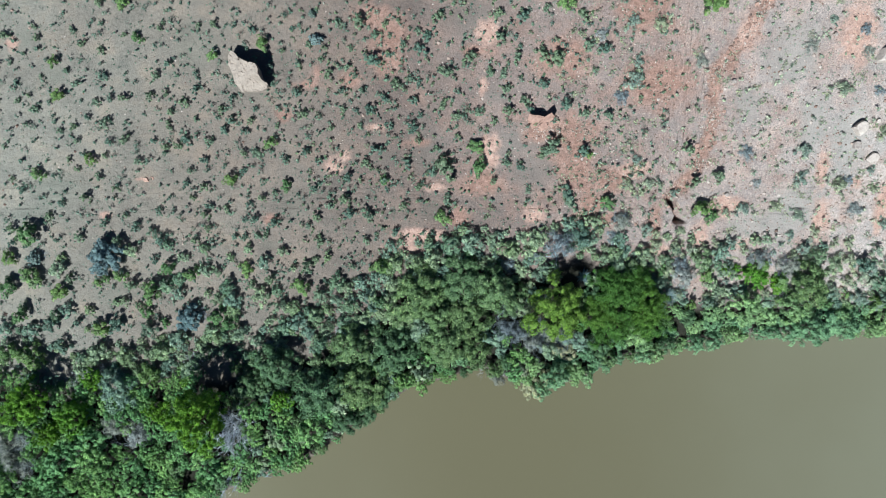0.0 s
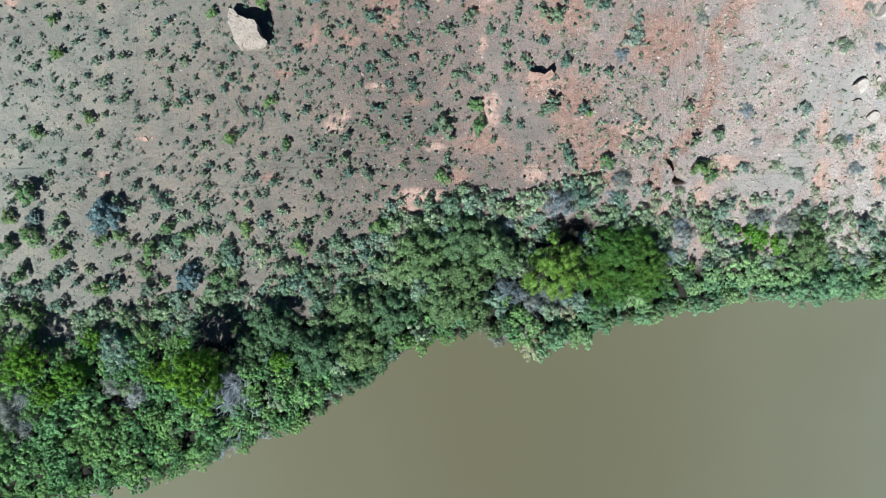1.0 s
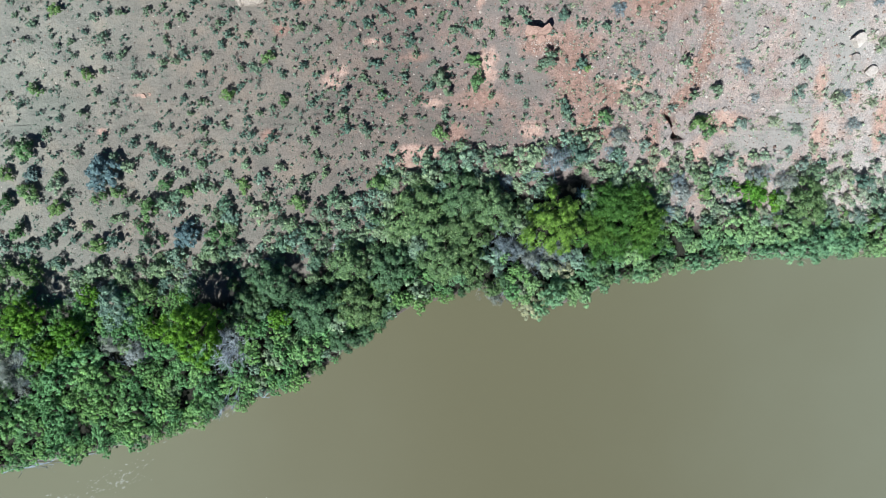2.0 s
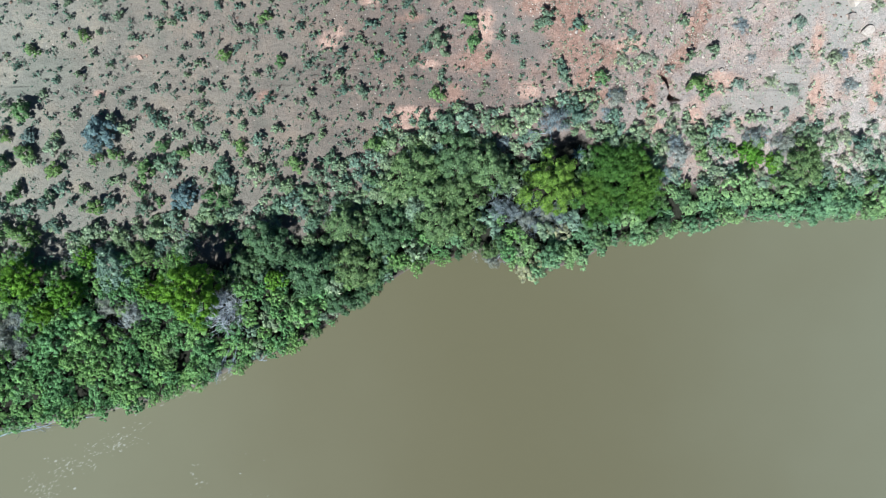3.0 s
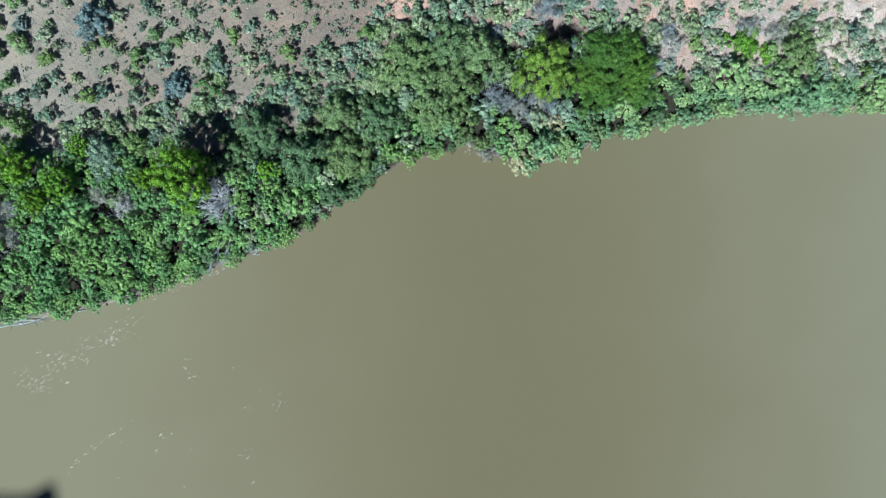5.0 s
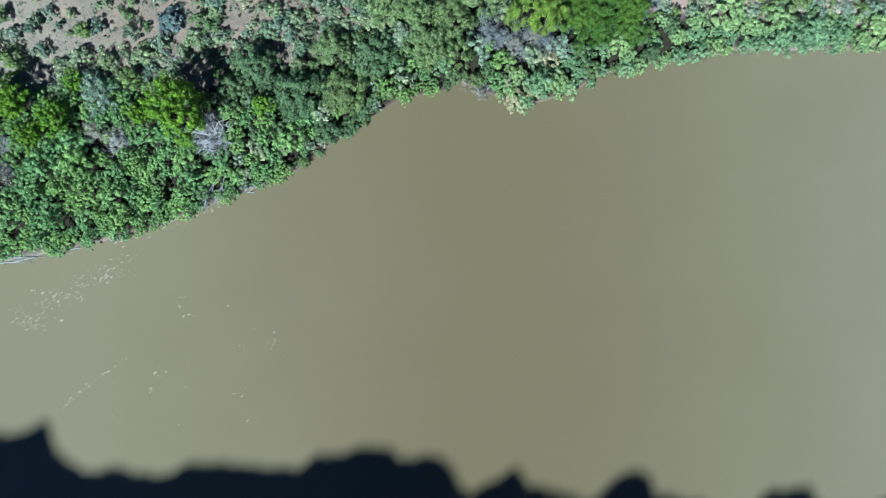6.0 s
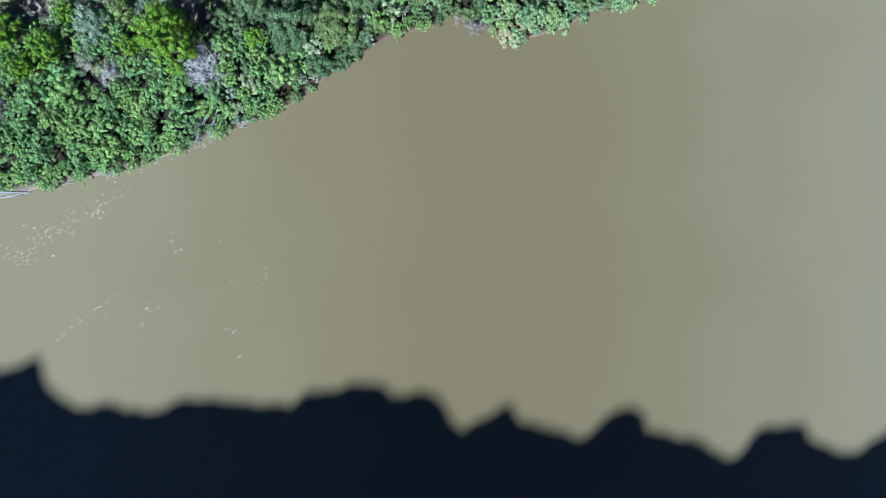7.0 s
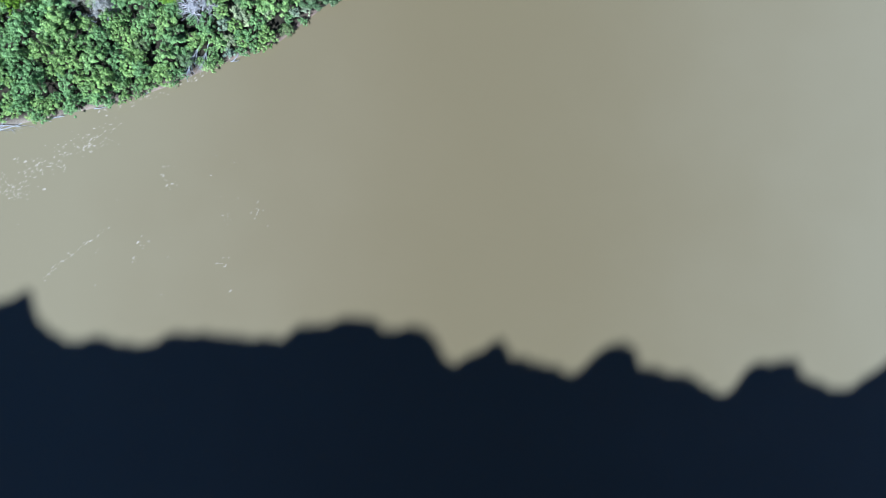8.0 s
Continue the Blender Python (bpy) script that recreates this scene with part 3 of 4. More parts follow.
# ---- spiky rosettes at the thicket's upper edge ----
def rosette(name, seed, reach, blades, label):
    """A stemless plant of long tapered blades that arch out from a short stub."""
    rng = np.random.default_rng(seed)
    root = new(name)
    v, f = [], []
    for k in range(blades):
        a, rise = k * 2.39996 + rng.uniform(-0.2, 0.2), rng.uniform(0.15, 1.25)
        out, side = np.array((math.cos(a), math.sin(a), 0.0)), np.array((-math.sin(a), math.cos(a), 0.0))
        length, w, first = reach * rng.uniform(0.7, 1.1), reach * 0.045, len(v)
        for q in (0.0, 0.35, 0.7, 1.0):
            p = out * length * q * math.cos(rise * (1 - 0.5 * q)) + np.array((0, 0, 0.35 + length * q * math.sin(rise) * (1 - 0.45 * q)))
            half = w * (1 - q) ** 0.6 + 0.004
            v += [p - side * half, p + side * half + np.array((0, 0, 0.3 * half))]
        f += [(first + 2 * q, first + 2 * q + 1, first + 2 * q + 3, first + 2 * q + 2) for q in range(3)]
    crown = new("crown", mesh_of(name + "_crown", v, f, BLUISH))
    sv, sf = [], []
    tube(sv, sf, (0, 0, -0.2), (0, 0, 0.4), 0.13, 0.1, 8)
    stub = new("stem", mesh_of(name + "_stem", sv, sf, BARK))
    crown.parent = stub.parent = root
    return tagged(root, label, "rosette plant")


rosettes = kinds(2, lambda k: rosette("spiky_rosette", 200 + k, 1.0, 60, "blue-grey spiky rosette of long narrow blades"))
rosette_places = [(18.7, -3.9, 0.92), (11.6, -2.2, 0.7), (18.2, -4.9, 0.6)]
set_out(rosettes, rosette_places, 1.0, "spiky rosettes", (1.3, 1.6))

# ---- shrubs ----
scrub = kinds(6, lambda k: plant("karoo_shrub", 70 + k, SCRUB, 0.42, 1.05, 14, 0.15, 54, 0.06, 0.08, 0.03,
                                 "small grey-green dwarf shrub on dry soil", "shrub", ragged=1.9))
fresh = kinds(4, lambda k: plant("green_shrub", 80 + k, FRESH, 0.52, 1.25, 15, 0.19, 52, 0.072, 0.1, 0.04,
                                 "fresh green leafy shrub on dry soil", "shrub", ragged=1.5))
small_sage = kinds(4, lambda k: plant("grey_bush", 140 + k, SAGE, 0.6, 1.0, 17, 0.17, 40, 0.075, 0.08, 0.04,
                                      "pale grey-green bush on stony ground", "bush"))
ash_shrubs = kinds(4, lambda k: plant("ash_grey_shrub", 150 + k, ASH, 0.5, 0.95, 13, 0.18, 50, 0.055, 0.08, 0.03,
                                      "ash-grey shrub on the stony slope", "shrub", ragged=1.9))
bank_bush = kinds(5, lambda k: plant("bank_bush", 90 + k, FOOT, 0.85, 1.7, 26, 0.235, 44, 0.095, 0.15, 0.05,
                                     "dense green bush at the foot of the slope", "bush"))
for places in (
    [(-35.1, 19.4, 0.27), (-35.2, 17.1, 0.5), (-32.7, 16.9, 0.41), (-32.8, 17.8, 0.32), (-32.6, 16.1, 0.32), (-29.8, 17.6, 0.36),
    (-29, 16.5, 0.36), (-27.5, 19.7, 0.45), (-27.5, 18.1, 0.27), (-27.5, 16, 0.41), (-25.6, 17.2, 0.32), (-22.7, 17.7, 0.32),
    (-22.5, 18.1, 0.23), (-19.5, 17.8, 0.31), (-18.2, 17.8, 0.4), (-15.1, 17.4, 0.4), (-12.7, 15.7, 0.31), (-22.1, 14.9, 0.41),
    (-23.2, 14, 0.46), (-19.9, 14.1, 0.32), (-19.9, 12.8, 0.41), (-30.4, 14.4, 0.32), (-34.9, 15, 0.27), (-33.8, 15.7, 0.23),
    (-34.4, 13.4, 0.36), (-29.6, 13.3, 0.46), (-27.5, 14, 0.46), (-32.5, 13.9, 0.27), (-33.5, 12.4, 0.27), (-34.4, 12, 0.32), (-33, 11.3, 0.5),
    (-33.8, 10.1, 0.32)],
    [(-28.1, 11.8, 0.46), (-26.9, 12.2, 0.37), (-25.9, 12.2, 0.46), (-23.8, 12.4, 0.46), (-22.4, 12.6, 0.36), (-20.9, 11.9, 0.55),
    (-22.1, 11.1, 0.37), (-17.9, 11.2, 0.41), (-17.1, 10.3, 0.45), (-16.9, 12.2, 0.36), (-15.1, 11.2, 0.36), (-15.4, 10.3, 0.41),
    (-16, 9.5, 0.41), (-17.7, 9.6, 0.5), (-27.5, 10.2, 0.55), (-28.8, 10.6, 0.27), (-29.9, 9.9, 0.41), (-31.1, 9.6, 0.37), (-31.7, 10.8, 0.23),
    (-29.8, 8.8, 0.32), (-25.9, 8.9, 0.55), (-27.1, 8.7, 0.37), (-20.8, 8.8, 0.55), (-21.5, 8.4, 0.5), (-18.9, 8.7, 0.46), (-22.6, 8.3, 0.41),
    (-23.6, 8.8, 0.32), (-20, 10.5, 0.32), (-22.3, 10.2, 0.32), (-22.2, 9.8, 0.27)],
    [(-16.1, 7.7, 0.37), (-15, 7.6, 0.5), (-13.3, 9.9, 0.32), (-35.7, 8.3, 0.27), (-34.4, 7.2, 0.32), (-35.2, 5.7, 0.32), (-34.4, 4.9, 0.41),
    (-31.8, 6, 0.28), (-30.5, 7.3, 0.32), (-27.6, 7.6, 0.32), (-29.9, 6.5, 0.32), (-28.2, 5.9, 0.42), (-24.8, 7.1, 0.46), (-19.4, 7.2, 0.41),
    (-20.6, 6.4, 0.32), (-20.9, 5.3, 0.37), (-19.4, 5.1, 0.51), (-16.2, 6.3, 0.37), (-12.7, 7.1, 0.36), (-26.8, 5, 0.42), (-29.2, 4.2, 0.55),
    (-31.3, 3.7, 0.37), (-32.4, 2.6, 0.46), (-30.9, 4.7, 0.23), (-27, 4.2, 0.28), (-20.5, 4.2, 0.37), (-19.1, 3.5, 0.42), (-19.4, 2.8, 0.51),
    (-17.7, 3.3, 0.37), (-15.8, 3.7, 0.37), (-14.7, 4.1, 0.41), (-13.7, 4.6, 0.37)],
    [(-23.4, 3.1, 0.46), (-26.1, 2.8, 0.32), (-16.3, 2.4, 0.32), (-15.4, 2.4, 0.46), (-13.8, 2.1, 0.51), (-19.2, 1.7, 0.46), (-27.8, 2.2, 0.46),
    (-25.3, 1.9, 0.51), (-35.4, 1.7, 0.46), (-35.5, 0.5, 0.37), (-31.8, 0.7, 0.33), (-29.9, 1, 0.56), (-26.7, 0.7, 0.51), (-23.9, 1.4, 0.56),
    (-23.2, 0.7, 0.56), (-20.4, 0.7, 0.42), (-17.1, 1, 0.37), (-16.2, 1, 0.32), (-14.5, 1.2, 0.42), (-15.3, 1.1, 0.32), (-11, 1.9, 0.37),
    (-10.1, 0.7, 0.51), (-6.3, 0.7, 0.42), (-3.9, 1.4, 0.42), (-10.3, 2.6, 0.46), (-3.2, 3.5, 0.46), (-9.2, 3.5, 0.41), (-8, 4, 0.6),
    (-6.2, 2.8, 0.6), (-7.7, 2.8, 0.55)],
    [(-8.3, 17.8, 0.44), (-6.6, 17.8, 0.66), (-4.5, 17.7, 0.35), (-3.5, 17.9, 0.27), (-0.4, 18.1, 0.53), (-2, 17.1, 0.4), (-1.2, 16.7, 0.49),
    (-5.4, 16.8, 0.44), (-4.2, 16.8, 0.27), (-10.6, 16.1, 0.36), (-9.4, 15.9, 0.31), (-7.3, 15.9, 0.31), (-5.6, 14.9, 0.67), (-3.1, 16.1, 0.36),
    (-1.8, 15.7, 0.58), (-11.5, 14.6, 0.4), (-9.6, 15, 0.31), (-7.6, 14.4, 0.4), (-9.1, 13.8, 0.54), (-7, 13.8, 0.36)],
    [(0.3, 13.9, 0.71), (-2.6, 13.5, 0.4), (-3.8, 13.1, 0.54), (-1.9, 13.2, 0.36), (-6.5, 12.6, 0.36), (-8, 12.6, 0.31), (-11.6, 12.4, 0.45),
    (-4.7, 12, 0.45), (-5.8, 11.1, 0.54), (-7, 11.1, 0.27), (-8, 11.2, 0.32), (-2.3, 11.8, 0.5), (0, 11.5, 0.5), (1.1, 10.6, 0.5),
    (-1.8, 10.7, 0.32), (-11.2, 10.7, 0.54), (-6.7, 9.9, 0.32), (-2.4, 9.8, 0.59)],
    [(-4.2, 9.8, 0.32), (-9, 9.7, 0.32), (1.2, 9.1, 0.32), (-1.9, 8.7, 0.36), (-0.5, 8.1, 0.36), (-5.3, 8, 0.64), (-11.1, 7.8, 0.45),
    (-10, 7.1, 0.36), (-6.2, 6.9, 0.5), (-2.9, 6.9, 0.5), (0.1, 6.5, 1.05), (-0.9, 6.2, 0.55), (-7.7, 5.8, 0.55), (-4.8, 5.6, 0.5),
    (-1.9, 5.1, 0.41), (-10.4, 4.9, 0.41), (0.3, 4, 0.55)],
    [(11.1, 7.7, 0.63), (8.6, 8.1, 0.86), (8, 7.5, 0.54), (5.1, 6.9, 0.46), (6.2, 6.6, 0.41), (6.9, 4.8, 0.37), (10, 4.4, 0.78),
    (10.3, 3.6, 0.64), (6.2, 17.9, 0.66), (7.9, 18.4, 0.43), (10.7, 17.8, 0.56), (11.2, 15.7, 0.57), (12.5, 15.3, 0.61), (7.8, 15, 0.7),
    (8.8, 14.6, 0.75), (4.5, 16.4, 0.66), (4.3, 18.2, 0.53), (2.1, 15, 0.67), (5.8, 14.9, 0.53), (3.7, 13.9, 0.54), (4.8, 13.8, 0.45),
    (7.8, 12.8, 0.53), (5.1, 12.6, 0.49), (6.4, 11.6, 0.54), (6.9, 11, 0.4), (9.6, 11.2, 0.67), (11.1, 10.6, 0.53), (13, 10.5, 0.53),
    (2.8, 10.9, 0.59), (5.2, 10.9, 0.54), (19.5, 7.9, 0.59), (22.1, 5.8, 0.68), (20.2, 5.3, 0.64), (4.1, 10.2, 0.41), (4.1, 5.5, 0.37)],
):
    set_out(scrub, [(x, y, r * 0.86) for x, y, r in places], 0.5, "dwarf shrubs of the hillside", (0.85, 1.15))
set_out(ash_shrubs, [(30.9, 12.4, 0.88), (28.6, 7.9, 0.76), (28.7, 5.5, 0.73), (31.7, 5.1, 0.77), (27, 3.5, 0.6), (28.9, 2.8, 0.65), (24.3, 3.3, 0.69),
    (23, 3, 0.46), (16.5, 5.3, 0.64), (17.5, 5.1, 0.46), (14.9, 5.1, 0.59), (16.1, 4.6, 0.37), (15.8, 6, 0.36), (15.5, 7.1, 0.5),
    (14.6, 17.4, 0.65), (16.6, 17.1, 0.65), (15.2, 14.5, 0.53), (14.9, 13.2, 0.84), (29.5, 17.3, 0.43), (34.7, 4.8, 0.46), (34.2, 6.3, 0.45),
    (18.7, 4.5, 0.51), (19.6, 1.5, 0.47), (33.4, 0.5, 0.61), (30.5, 1.4, 0.56), (28.5, 1.2, 0.47), (30, 0.3, 0.51), (36, 2.1, 0.51),
    (18.4, 6.6, 0.36), (34.6, 9, 0.58)], 0.56, "pale shrubs of the stony slope", (0.65, 0.85))
twiggy = kinds(3, lambda k: plant("twiggy_shrub", 180 + k, TWIGGY, 0.9, 1.5, 32, 0.26, 66, 0.12, 0.1, 0.05,
                                  "blue-grey shrub of fine twigs with few leaves", "shrub", slim=0.1, ragged=1.6))
twiggy_places = [(14.5, 2.1, 0.82), (9.4, 0.4, 1.19), (20, -2.3, 0.98), (19.6, -1.2, 0.7), (26.1, -0.7, 0.84), (28.6, -1.5, 1.03), (5.4, -1.4, 0.7),
    (-36.3, -16.3, 1.7), (-34.7, -15.9, 1.3), (-35.6, -18.0, 1.4), (-25.5, -15.6, 1.0), (-27.4, -14.7, 1.09), (-14.2, -8, 0.61)]
set_out(twiggy, twiggy_places, 0.9, "blue-grey bushes")
set_out(twiggy, [(5.2, -6.7, 0.85), (7.2, -7.5, 0.9), (9.0, -6.8, 0.85), (6.4, -6.9, 0.75), (8.0, -7.9, 0.7), (9.9, -7.2, 0.7), (4.6, -11.0, 0.6)], 0.9, "blue-grey bushes", (1.5, 1.9))
set_out(twiggy, [(14.4, 2.5, 0.65), (14, 1, 0.6), (24.2, 7.7, 0.59), (25.3, 5.3, 0.41), (33.4, 3.2, 0.64), (28.2, 15.6, 0.56), (32.4, 15.1, 0.47),
    (31.9, 16.6, 0.43), (14, 11.9, 0.58), (33.8, 12.3, 0.44), (12.2, 16.5, 0.48), (20, 14.5, 0.53), (32.5, 5.5, 0.41)], 0.9, "blue-grey bushes", (0.4, 0.6))
lime_bushes = kinds(2, lambda k: plant("lime_bush", 170 + k, LIME, 0.9, 1.5, 26, 0.26, 60, 0.085, 0.15, 0.05,
                                       "bright green leafy bush on the bank", "bush"))
lime_places = [(25.7, -2.1, 0.95), (26.5, -2.6, 0.8), (27.9, -3.0, 0.72), (28.3, -2.6, 0.5), (23.6, -1.7, 0.45), (24.4, -1.6, 0.4)]
set_out(lime_bushes, lime_places, 0.9, "bright bushes of the bank")
set_out(fresh, [(-25.6, 19.7, 0.59), (-24.6, 16.9, 0.5), (-14.3, 16.2, 0.58), (-18.4, 15.4, 0.5), (-31.3, 15, 0.5), (-31.1, 12.4, 0.55), (-13.9, 8.5, 0.55),
    (-33, 6, 0.6), (-28.7, 7.3, 0.51), (-17.2, 5.6, 0.6), (-12.7, 5.1, 0.5), (-33.8, 1.1, 0.97), (0, 2.5, 0.65), 
    (-4.8, 5.6, 0.41), 
    (-24.4, -10.5, 1), (26.4, -1.4, 0.7), (28.2, -2.9, 0.85), (18.3, -1.8, 0.56), (21.9, -2.1, 0.71)] + [(9.4, 18.7, 0.65), (13.2, 3.7, 0.64), (20.9, 3.3, 0.8), (20.6, 18.5, 0.94), (2.7, 8.2, 0.64), (2.9, 6.6, 0.69), (11.5, 7.5, 0.36),
    (21.8, 2.6, 0.56)], 0.6, "green shrubs of the hillside")
for places in (
    [(-33.7, -2.8, 0.66), (-31.7, -1.7, 0.66), (-30.9, -2.5, 0.47), (-31.5, -0.7, 0.42), (-36.4, -6.6, 0.66), (-34.8, -4.9, 0.47),
    (-35.3, -6.8, 0.38), (-34.2, -6.8, 0.76), (-32.5, -6.3, 0.76), (-32.2, -5.6, 0.57), (-31.1, -5.1, 0.66), (-30.4, -6.1, 0.38),
    (-29.4, -5.1, 0.47), (-28.9, -6.3, 0.38), (-27, -6.3, 0.85), (-29.7, -6.7, 0.28), (-25.7, -0.2, 0.56), (-25.8, -3, 0.56),
    (-27.1, -4.4, 0.38), (-26.4, -4.4, 0.42), (-25.4, -4.7, 0.42)],
    [(-22.8, -3, 0.66), (-21.9, -3.7, 0.66), (-24.4, -6.8, 0.85), (-21.8, -2.5, 0.56), (-19.6, -1.8, 0.56), (-18.7, -1.8, 0.47), (-19.6, 0, 0.47),
    (-21.4, -0.7, 0.47), (-23.9, -0.9, 0.38), (-22.7, 0.3, 0.42), (-19.5, -3.7, 0.38), (-18.5, -4, 0.66), (-19.3, -6.8, 0.66),
    (-28.6, -8.7, 0.95), (-31.7, -8.2, 0.76), (-26.5, -9, 0.85), (-30.3, -9.9, 0.66), (-24.9, -8.5, 0.66), (-23.5, -8.5, 0.86),
    (-22, -7.5, 0.85), (-19.9, -8.5, 0.76), (-18.7, -7.5, 0.66), (-21.1, -9.9, 0.67), (-23, -9.7, 0.67)],
    [(-17.5, -0.7, 0.37), (-14.7, -1.1, 0.56), (-14.2, -2.5, 0.56), (-13.8, -3.5, 0.47), (-15, -3.9, 0.75), (-15.9, -3, 0.47), (-17.8, -3.2, 0.7),
    (-17.4, -4.3, 0.8), (-13.4, -4.7, 0.71), (-12.4, -4.9, 0.66), (-12.3, -1.6, 0.33), (-11.2, -1.4, 0.56), (-9.5, -0.7, 0.37),
    (-10.5, -0.9, 0.33), (-10.1, -3.7, 0.71), (-8.7, -2.8, 0.75), (-8, -3.3, 0.71), (-8.9, -4.2, 0.71), (-7.8, -4.7, 0.71), (-6.8, -2.8, 0.66),
    (-6.3, -3.7, 0.66), (-4, -1.1, 0.71), (-4.9, -2.3, 0.57), (-5.9, -4.7, 0.66), (-16, 0, 0.42), (-13.2, -0.2, 0.47), (-7.5, -1.4, 0.38)],
    [(-13.2, -6.6, 0.76), (-12, -6.1, 0.85), (-11.1, -6.8, 0.81), (-10.6, -5.6, 0.76), (-17, -7.1, 0.71), (-18.2, -8.5, 0.66),
    (-17.4, -5.1, 0.66), (-15.3, -7.5, 0.43), (-14.9, -8.3, 0.57), (-13.9, -7.1, 0.57), (-13.5, -8, 0.66), (-9.7, -6.4, 0.66),
    (-8.3, -6.1, 0.66), (-6.8, -5.9, 0.67)],
    [(-2.3, -1.3, 0.79), (-0.7, -0.9, 0.93), (-1.1, 0.7, 0.6), (0.7, 0.3, 0.83), (2.4, 0.5, 0.93), (4, 0.7, 0.69), (5.4, 0, 0.78), (7.4, 0.7, 0.82),
    (11.2, 1, 1.05), (14.1, -0.4, 0.83), (16.5, -0.6, 0.83), (19.2, 0, 0.6), (21.2, -0.9, 0.93), (23, -0.2, 0.79), (23.6, -1.8, 0.7),
    (30.9, -0.6, 0.79), (32.4, -1.3, 0.79), (34.7, -1.3, 0.93), (36.4, -2.8, 0.84), (25.7, 0.7, 0.51), (18.6, -0.9, 0.7), (15.6, -1.3, 0.7)]
):
    set_out(bank_bush, places[::3], 0.9, "bushes at the foot of the slope", (0.75, 1.0))
    set_out(small_sage, places[1::3], 0.6, "bushes at the foot of the slope", (0.9, 1.2))
    set_out(scrub, places[2::3], 0.55, "bushes at the foot of the slope")
set_out(fresh, [(-35.7, -0.7, 0.65), (-35.8, -3.2, 0.84), (-33.9, -2.1, 0.84), (-31.6, -3.6, 0.75), (-35, -5.6, 0.75), (-28.3, -6.6, 0.76),
    (-28.6, -2.8, 0.38), (-27.8, -2.5, 0.42), (-26.7, -2.3, 0.56), (-24.7, -5.2, 0.61), (-24, -3.5, 0.94), (-23.1, -6.1, 0.47),
    (-22.7, -1.6, 0.66), (-20.6, -2.1, 0.61), (-18.6, -5.6, 0.76), (-34.3, -8.7, 0.95), (-36.1, -8.5, 0.95), (-33.6, -9.5, 0.85),
    (-16.2, -1.6, 0.65), (-11.7, -3, 0.75), (-5.1, -1.4, 0.85), (-17.7, -6.1, 0.85)], 0.62, "green shrubs of the hillside")

# ---- the thicket along the water ----
HOLLOWS = [(-18.7, -10.8, 2.34), (-32, -9.9, 1.42), (10.9, -2.0, 1.9), (-27.8, -15.7, 1.06), (-11.8, -8.4, 1.19), (26.4, -4.1, 0.72), (21.2, -3.8, 1.19),
    (-23.8, -11.9, 0.72), (-14.4, -7.5, 0.71), (-18.5, -17.3, 0.6), (-17.6, -19.2, 0.55), (-18.0, -20.5, 0.45)]
meadow_bush = kinds(4, lambda k: plant("thicket_bush", 100 + k, MEADOW, 1.3, 2.5, 36, 0.25, 50, 0.088, 0.2, 0.07,
                                       "mid-green leafy bush in the thicket at the water", "bush", fill=6, flat=0.35))
deep_bush = kinds(3, lambda k: plant("dark_bush", 110 + k, DEEP, 1.3, 2.7, 26, 0.31, 68, 0.1, 0.2, 0.07,
                                     "dark green leafy bush in the thicket at the water", "bush", fill=10))
willow_bush = kinds(4, lambda k: plant("willow_bush", 120 + k, WILLOW, 1.3, 2.1, 48, 0.26, 46, 0.112, 0.2, 0.07,
                                       "light grey-green willow bush at the water's edge", "bush", slim=0.3, fill=8))


def thicket():
    rng = np.random.default_rng(3)
    taken = [(x, y, r * 0.75) for x, y, r in bright_trees + acacias + dark_trees + pale_bushes + lime_places + twiggy_places] + HOLLOWS
    taken += [(x, y, r * 0.5) for x, y, r in dead_places + pale_twigs] + [(x, y, r * 1.1) for x, y, r in rosette_places] + [(x, y, r * 0.6) for x, y, r in twig_fans] + dead_tree_places
    top_x, top_y = [p[0] for p in THICKET_TOP], [p[1] for p in THICKET_TOP]
    for _ in range(9000):
        x, u = rng.uniform(-44, 44), rng.random()
        low, high = shore(x) + (0.5 if x < -32.5 else -0.1 if x < -8 else -0.05 if x < 13 else -0.28), np.interp(x, top_x, top_y)
        y = low + u * (high - low)
        r = rng.uniform(0.55, 1.35) * (0.7 if u < 0.12 else 0.62 if u > 0.7 else 1.0)
        if any((x - a) ** 2 + (y - b) ** 2 < ((0.6 if x > 12 else 0.57 if x < -12 else 0.65) * (r + c)) ** 2 for a, b, c in taken):
            continue
        taken.append((x, y, r))
        east = x + rng.normal(0, 3)
        dice = rng.random()
        if u > 0.72 and east >= 15:
            family, size = ((small_sage, 0.6), (ash_shrubs, 0.5), (sage_trees, 1.6), (small_sage, 0.6), (fresh, 0.6))[int(dice * 5)]
        elif u > 0.62 and -20 < east < 15:
            family, size = ((small_sage, 0.6), (bank_bush, 0.9), (deep_bush, 1.3), (small_sage, 0.6), (sage_trees, 1.6))[int(dice * 5)]
        elif east > 15 or (u < 0.25 and east > 5):
            family, size = (willow_bush, 1.3) if dice < 0.93 else (deep_bush, 1.3)
        elif east < -15 or dice < 0.45:
            family, size = (meadow_bush, 1.3)
        else:
            family, size = (deep_bush, 1.3) if dice < 0.82 else (small_sage, 0.6)
        set_out(family, [(x, y, r)], size, "bushes of the riverside thicket", (1.3, 1.9) if u < 0.25 and x > -6 else (0.85, 1.6))


